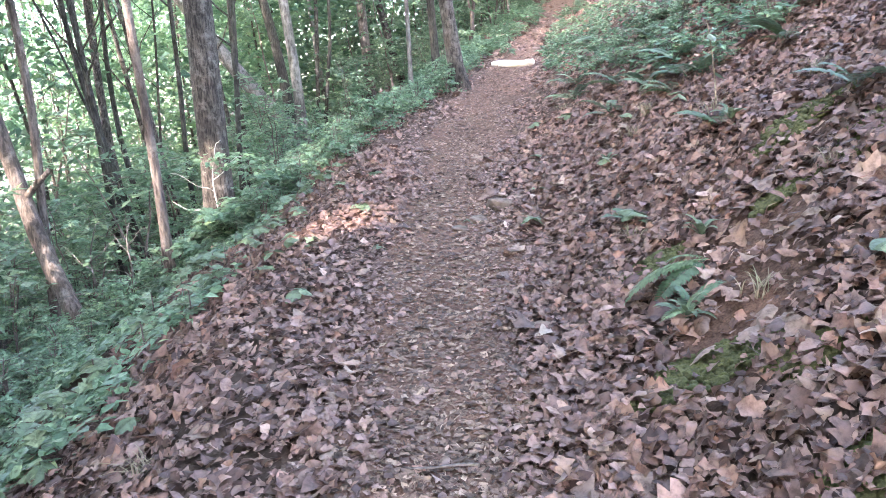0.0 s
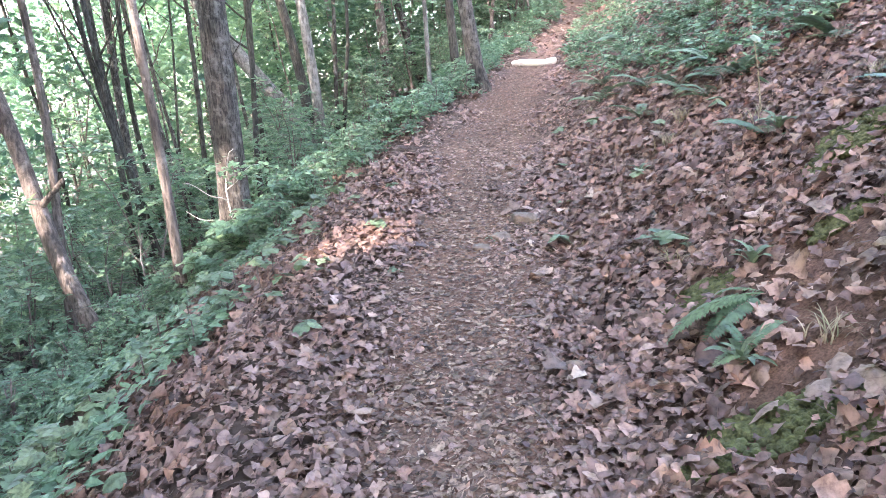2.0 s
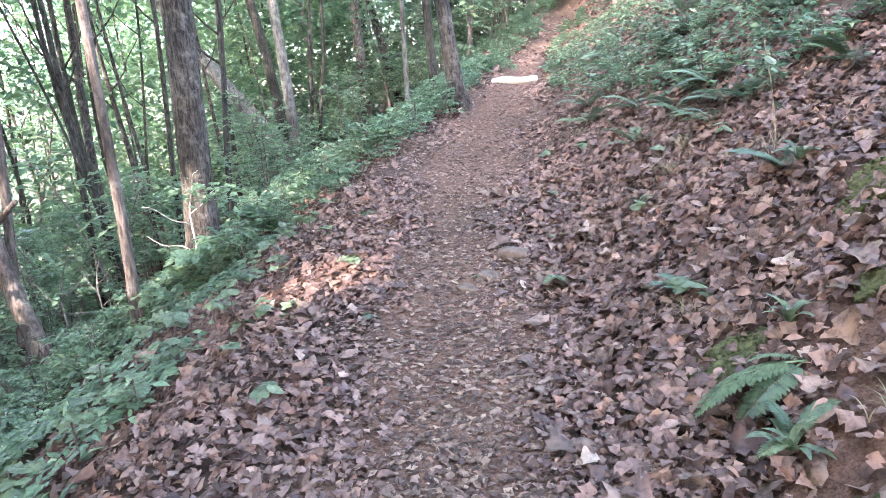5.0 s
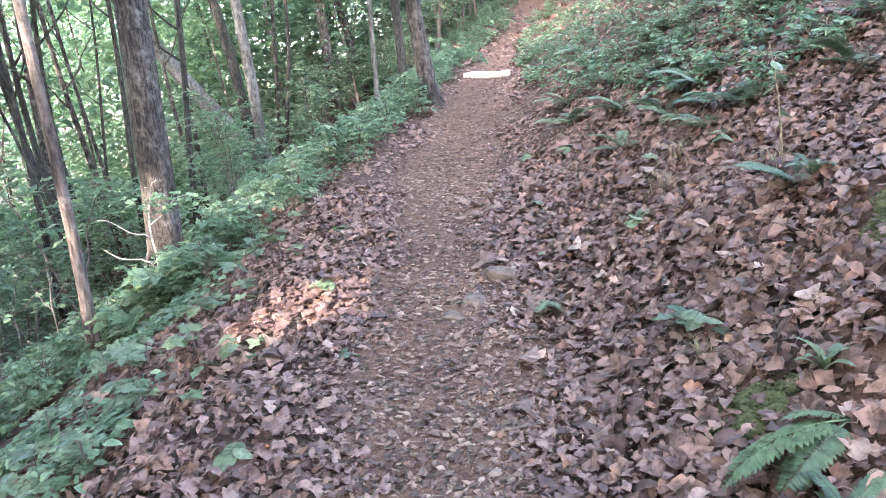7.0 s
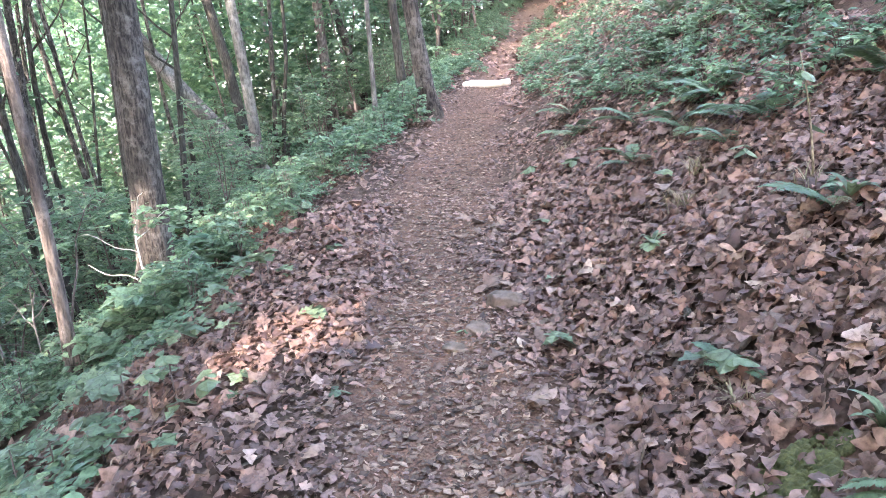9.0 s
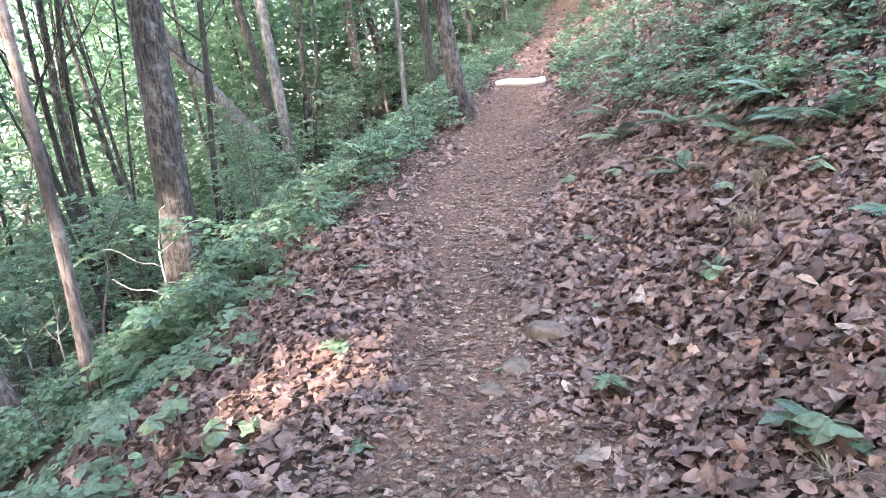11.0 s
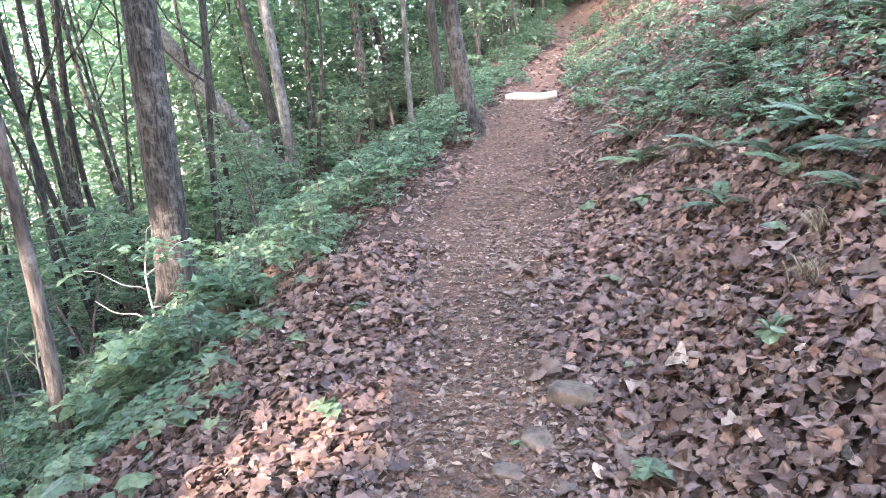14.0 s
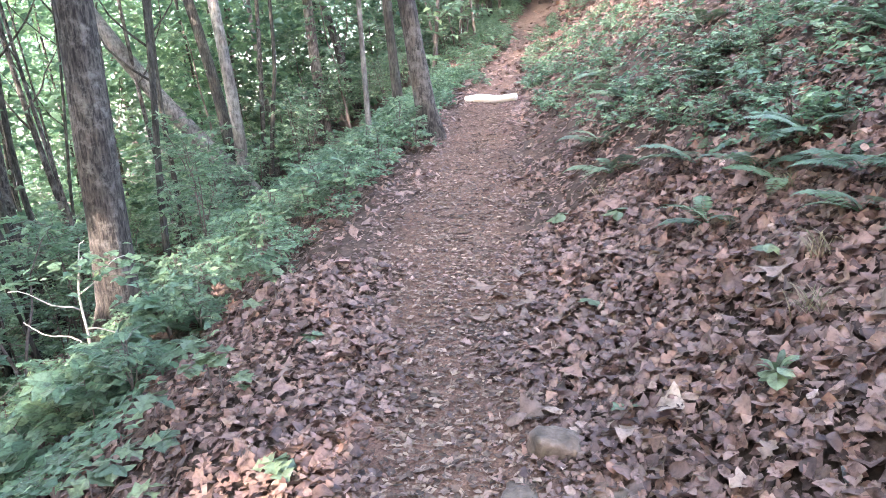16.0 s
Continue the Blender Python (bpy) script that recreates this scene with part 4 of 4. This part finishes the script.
def grass_tuft(x, y, tall, blades, seed, label):
    rng = np.random.default_rng(seed)
    pieces = []
    for _ in range(blades):
        a, out, h = rng.uniform(0, 6.28), rng.uniform(0.3, 1.0) * tall, tall * rng.uniform(0.6, 1.0)
        s = np.linspace(0, 1, 6)
        w = 0.0028 * (1 - 0.9 * s)
        c = np.stack([np.cos(a) * out * s ** 1.4, np.sin(a) * out * s ** 1.4, h * s - 0.55 * h * s ** 3], 1) + np.append(rng.normal(size=2) * 0.02, 0)
        side = np.array([-np.sin(a), np.cos(a), 0])
        v = np.concatenate([c - w[:, None] * side, c + w[:, None] * side])
        pieces.append((v, [[i, i + 1, i + 7, i + 6] for i in range(5)]))
    v, f = joined(pieces)
    ob = link_mesh("grass_tuft", v, f, STRAW)
    ob.matrix_basis = pose(x, y, float(height(x, y)) - 0.005)
    return tagged(ob, label, "grass", "grass tufts", "stuff")


for k, (x, y, t, b) in enumerate(((1.22, 4.22, 0.22, 46), (1.38, 4.42, 0.20, 40), (0.86, 2.98, 0.16, 36), (1.5, 3.72, 0.25, 30), (1.05, 2.15, 0.16, 26), (1.62, 5.0, 0.22, 40), (1.9, 3.4, 0.22, 40), (1.5, 2.55, 0.16, 40), (-1.0, 1.9, 0.15, 30), (1.2, 6.3, 0.18, 30))):
    grass_tuft(x, y, t, b, 40 + k, "tuft of dry grass hanging over the bank")


def stalk():
    ob = thing("stalk", 1.55, 3.76, float(height(1.55, 3.76)), "tall thin pale plant stalk on the bank", "plant")
    s = np.linspace(0, 1, 8)
    link_mesh("stem", *tube(np.stack([-0.05 * s ** 2, 0.04 * s, 0.50 * s], 1), np.linspace(0.005, 0.0022, 8), 6), STRAW, ob, smooth=True)
    for k, u in enumerate((0.45, 0.65, 0.85)):
        share("leaf", BROAD[0], ob, pose(-0.05 * u * u, 0.04 * u, 0.5 * u, 0, 25, 140 * k) @ Matrix.Scale(0.07, 4))


stalk()


def moss_patch(x, y, rx, ry, seed):
    rng = np.random.default_rng(seed)
    n = 620
    a, r = rng.uniform(0, 6.28, n), np.sqrt(rng.uniform(0, 1, n))
    px, py = x + np.cos(a) * r * rx * (1 + 0.3 * np.sin(a * 3 + seed)), y + np.sin(a) * r * ry
    c = np.stack([px, py, height(px, py) + 0.008], 1)
    bm = bmesh.new()
    bmesh.ops.create_icosphere(bm, subdivisions=1, radius=1)
    tv, tf = np.array([v.co for v in bm.verts]) * np.array([1, 1, 0.7]), [[v.index for v in f.verts] for f in bm.faces]
    bm.free()
    v, f = scatter([(tv, tf)], c, slope_normal(px, py), a, rng.uniform(0.006, 0.020, n), rng)
    ob = link_mesh("moss", v, f, MOSS, smooth=True)
    return tagged(ob, "cushion of green moss on the earth bank", "moss", "moss patches", "stuff")


for k, (x, y, rx, ry) in enumerate(((0.78, 1.93, 0.24, 0.10), (1.66, 2.58, 0.16, 0.12), (0.92, 1.30, 0.15, 0.1), (0.86, 2.68, 0.13, 0.08), (1.0, 1.75, 0.12, 0.07), (1.34, 2.62, 0.12, 0.05), (1.62, 3.05, 0.2, 0.12))):
    moss_patch(x, y, rx, ry, 60 + k)


# ---------- leaf litter ----------
def litter():
    rng = np.random.default_rng(9)
    kinds = [leaf_shape(rng, 0, 0.15, 0.075, 6, rng.uniform(0.36, 0.58)) for _ in range(6)] + [leaf_shape(rng, 3, 0.13, 0.065, 9, rng.uniform(0.6, 0.75)) for _ in range(8)] + [leaf_shape(rng, 2, 0.14, 0.07, 7, 0.75) for _ in range(4)]
    plain = [leaf_shape(rng, 0, 0.16, 0.13, 3, 0.55) for _ in range(5)]
    xs, ys = [], []

    def strew(n, x0, x1, y0, y1):
        xs.append(rng.uniform(x0, x1, n)), ys.append(rng.uniform(y0, y1, n))

    strew(42000, 0.12, 2.5, 1.0, 6.3)
    strew(5000, 0.12, 4.0, 6.3, 8.0)
    strew(2500, 2.5, 4.5, 1.5, 6.3)
    strew(17000, -2.0, -0.12, 1.0, 6.0)
    strew(9000, 0.3, 5.5, 7.0, 14.0)
    strew(7000, -1.6, 0.6, 5.6, 12.0)
    strew(9000, -0.5, 0.5, 0.9, 6.0)
    strew(9000, 0.8, 7.0, 10.0, 22.0)
    strew(5000, 2.0, 16.0, 18.0, 34.0)
    strew(3000, -9, -1.5, 3.0, 18.0)
    strew(9000, -3.2, 3.6, -6.0, 1.0)
    d_side = np.concatenate(xs) - trail_x(np.concatenate(ys))
    x, y = np.concatenate(xs), np.concatenate(ys)
    edge = np.interp(y, [10, 14, 22], [0.33, 0.27, 0.15]) + 0.07 * np.sin(y * 2.3) + 0.05 * np.sin(y * 6.1)
    p = np.clip((np.abs(d_side) - edge + 0.20) / 0.38, np.interp(y, [0, 13.5, 16], [0.16, 0.16, 0.8]), 1)
    bare = bareness(x, y)
    keep = rng.uniform(size=len(x)) < p * (1 - 0.85 * np.clip(bare, 0, 1))
    x, y, p = x[keep], y[keep], p[keep]
    n = len(x)
    far = np.clip((y - 7) / 10, 0, 1)
    size = np.clip(rng.lognormal(-3.26, 0.42, n), 0.018, 0.12) * (1 + 1.5 * far) * (0.45 + 0.55 * p)
    lift = rng.uniform(0.002, 0.045, n) * p + 0.004
    nrm = slope_normal(x, y) + rng.normal(size=(n, 3)) * (0.10 + 0.20 * p)[:, None]
    c, spin, near = np.stack([x, y, height(x, y) + lift], 1), rng.uniform(0, 6.28, n), (y > 0.98) & (y < 6.2) & (x > -2) & (x < 2.4)
    v, f = joined([scatter(t, c[w], nrm[w], spin[w], size[w], rng) for t, w in ((kinds, near), (plain, ~near))])
    ob = link_mesh("leaf_litter", v, f, DRY, smooth=True)
    tagged(ob, "thick layer of curled brown dry fallen leaves", "leaf litter", kind="stuff")
    # Single large leaves lying on top, nearest the walker.
    meshes = []
    for k in range(8):
        tv, tf = leaf_shape(rng, (0, 3, 2, 0)[k % 4], 0.12, 0.10, 11, (0.55, 0.7, 0.9, 0.6)[k % 4])
        me = bpy.data.meshes.new("fallen_leaf")
        me.from_pydata(tv.tolist(), [], tf)
        me.materials.append(DRY_ONE)
        me.polygons.foreach_set("use_smooth", [True] * len(me.polygons))
        meshes.append(me)
    for k in range(290):
        px = rng.uniform(0.28, 1.7) if k < 190 else (rng.uniform(-1.2, -0.35) if k < 260 else rng.uniform(-0.35, 0.35))
        py = rng.uniform(1.2, 5.6)
        nn = slope_normal(np.array([px]), np.array([py]))
        r = turn_to(nn + rng.normal(size=(1, 3)) * 0.22, rng.uniform(0, 6.28, 1))[0]
        m = Matrix(r.tolist()).to_4x4()
        m.translation = (px, py, float(height(px, py)) + (0.032 if k < 260 else 0.010))
        share("fallen_leaf", meshes[k % 8], ob, m @ Matrix.Scale(rng.uniform(0.055, 0.13) if k < 190 else rng.uniform(0.055, 0.10) if k < 260 else rng.uniform(0.035, 0.065), 4))


DRY_ONE = leaf_material("dry_leaf_single", [(0.0, (0.135, 0.091, 0.071)), (0.4, (0.218, 0.153, 0.120)), (0.75, (0.302, 0.217, 0.174)), (0.92, (0.260, 0.158, 0.107)), (1.0, (0.437, 0.345, 0.276))], 0.12, 0.6, per_object=True)
litter()


def low_leaves():
    """Small green leaves that come up between the dead ones at the downhill edge."""
    rng = np.random.default_rng(19)
    n = 9500
    y = rng.uniform(2.2, 5.7, n)
    d = -(np.interp(y, [2, 3.4, 4.4, 5.7], [1.25, 1.2, 1.3, 1.3]) + rng.uniform(0, 1, n) ** 0.8 * 1.8)
    clump = np.sin(y * 5.1 + d * 3) + np.sin(y * 2.3 - d * 4.7) + rng.normal(size=n) * 0.6
    y, d = y[clump > 0.1], d[clump > 0.1]
    x, n = trail_x(y) + d, len(y)
    c = np.stack([x, y, height(x, y) + rng.uniform(0.045, 0.12, n)], 1)
    v, f = scatter(BROAD_LEAF, c, slope_normal(x, y) * 0.6 + (0, 0, 0.4) + rng.normal(size=(n, 3)) * 0.25, rng.uniform(0, 6.28, n), rng.uniform(0.03, 0.075, n), rng)
    tagged(link_mesh("low_leaves", v, f, GREEN), "small green leaves sprouting through the leaf litter", "plants", kind="stuff")


low_leaves()


def bank_leaves():
    """Small green leaves in loose drifts over the upper bank."""
    rng = np.random.default_rng(29)
    n = 9000
    y = rng.uniform(4.3, 17, n)
    d = np.interp(y, [4.3, 6, 8, 10, 13, 17], [1.6, 1.35, 1.0, 0.75, 0.55, 0.4]) + rng.uniform(0, 1, n) ** 1.2 * 3.2
    drift = np.sin(y * 2.9 + d * 2.1) + np.sin(y * 1.7 - d * 3.9) + np.sin(y * 5.3 + d * 6.1) * 0.6 + rng.normal(size=n) * 0.5
    y, d = y[drift > -0.1], d[drift > -0.1]
    x, n = trail_x(y) + d, len(y)
    c = np.stack([x, y, height(x, y) + rng.uniform(0.05, 0.16, n)], 1)
    v, f = scatter(GREEN_LEAF, c, slope_normal(x, y) * 0.5 + (0, 0, 0.5) + rng.normal(size=(n, 3)) * 0.3, rng.uniform(0, 6.28, n), rng.uniform(0.03, 0.075, n) * (1 + 0.05 * (y - 4)), rng)
    tagged(link_mesh("bank_leaves", v, f, WOODS_SHADED), "drifts of small green leaves over the uphill bank", "plants", kind="stuff")


bank_leaves()


def crumbs():
    """Broken leaf bits, grit and needles trodden into the trail."""
    rng = np.random.default_rng(15)
    n = 32000
    y = 0.9 + 12 * rng.uniform(0, 1, n) ** 1.6
    d = np.clip(rng.normal(size=n) * 0.30, -0.8, 0.8)
    x = trail_x(y) + d
    bits = [leaf_shape(rng, 0, 0.06, 0.05, 3, 0.8), leaf_shape(rng, 0, 0.06, 0.05, 4, 0.45), leaf_shape(rng, 0, 0.05, 0.02, 3, 0.16)]
    nrm = slope_normal(x, y) + rng.normal(size=(n, 3)) * 0.13
    v, f = scatter(bits, np.stack([x, y, height(x, y) + rng.uniform(0.003, 0.009, n)], 1), nrm, rng.uniform(0, 6.28, n), rng.uniform(0.007, 0.044, n), rng)
    tagged(link_mesh("leaf_crumbs", v, f, CHIP), "crushed leaf bits and needles trodden into the trail", "leaf litter", kind="stuff")


crumbs()
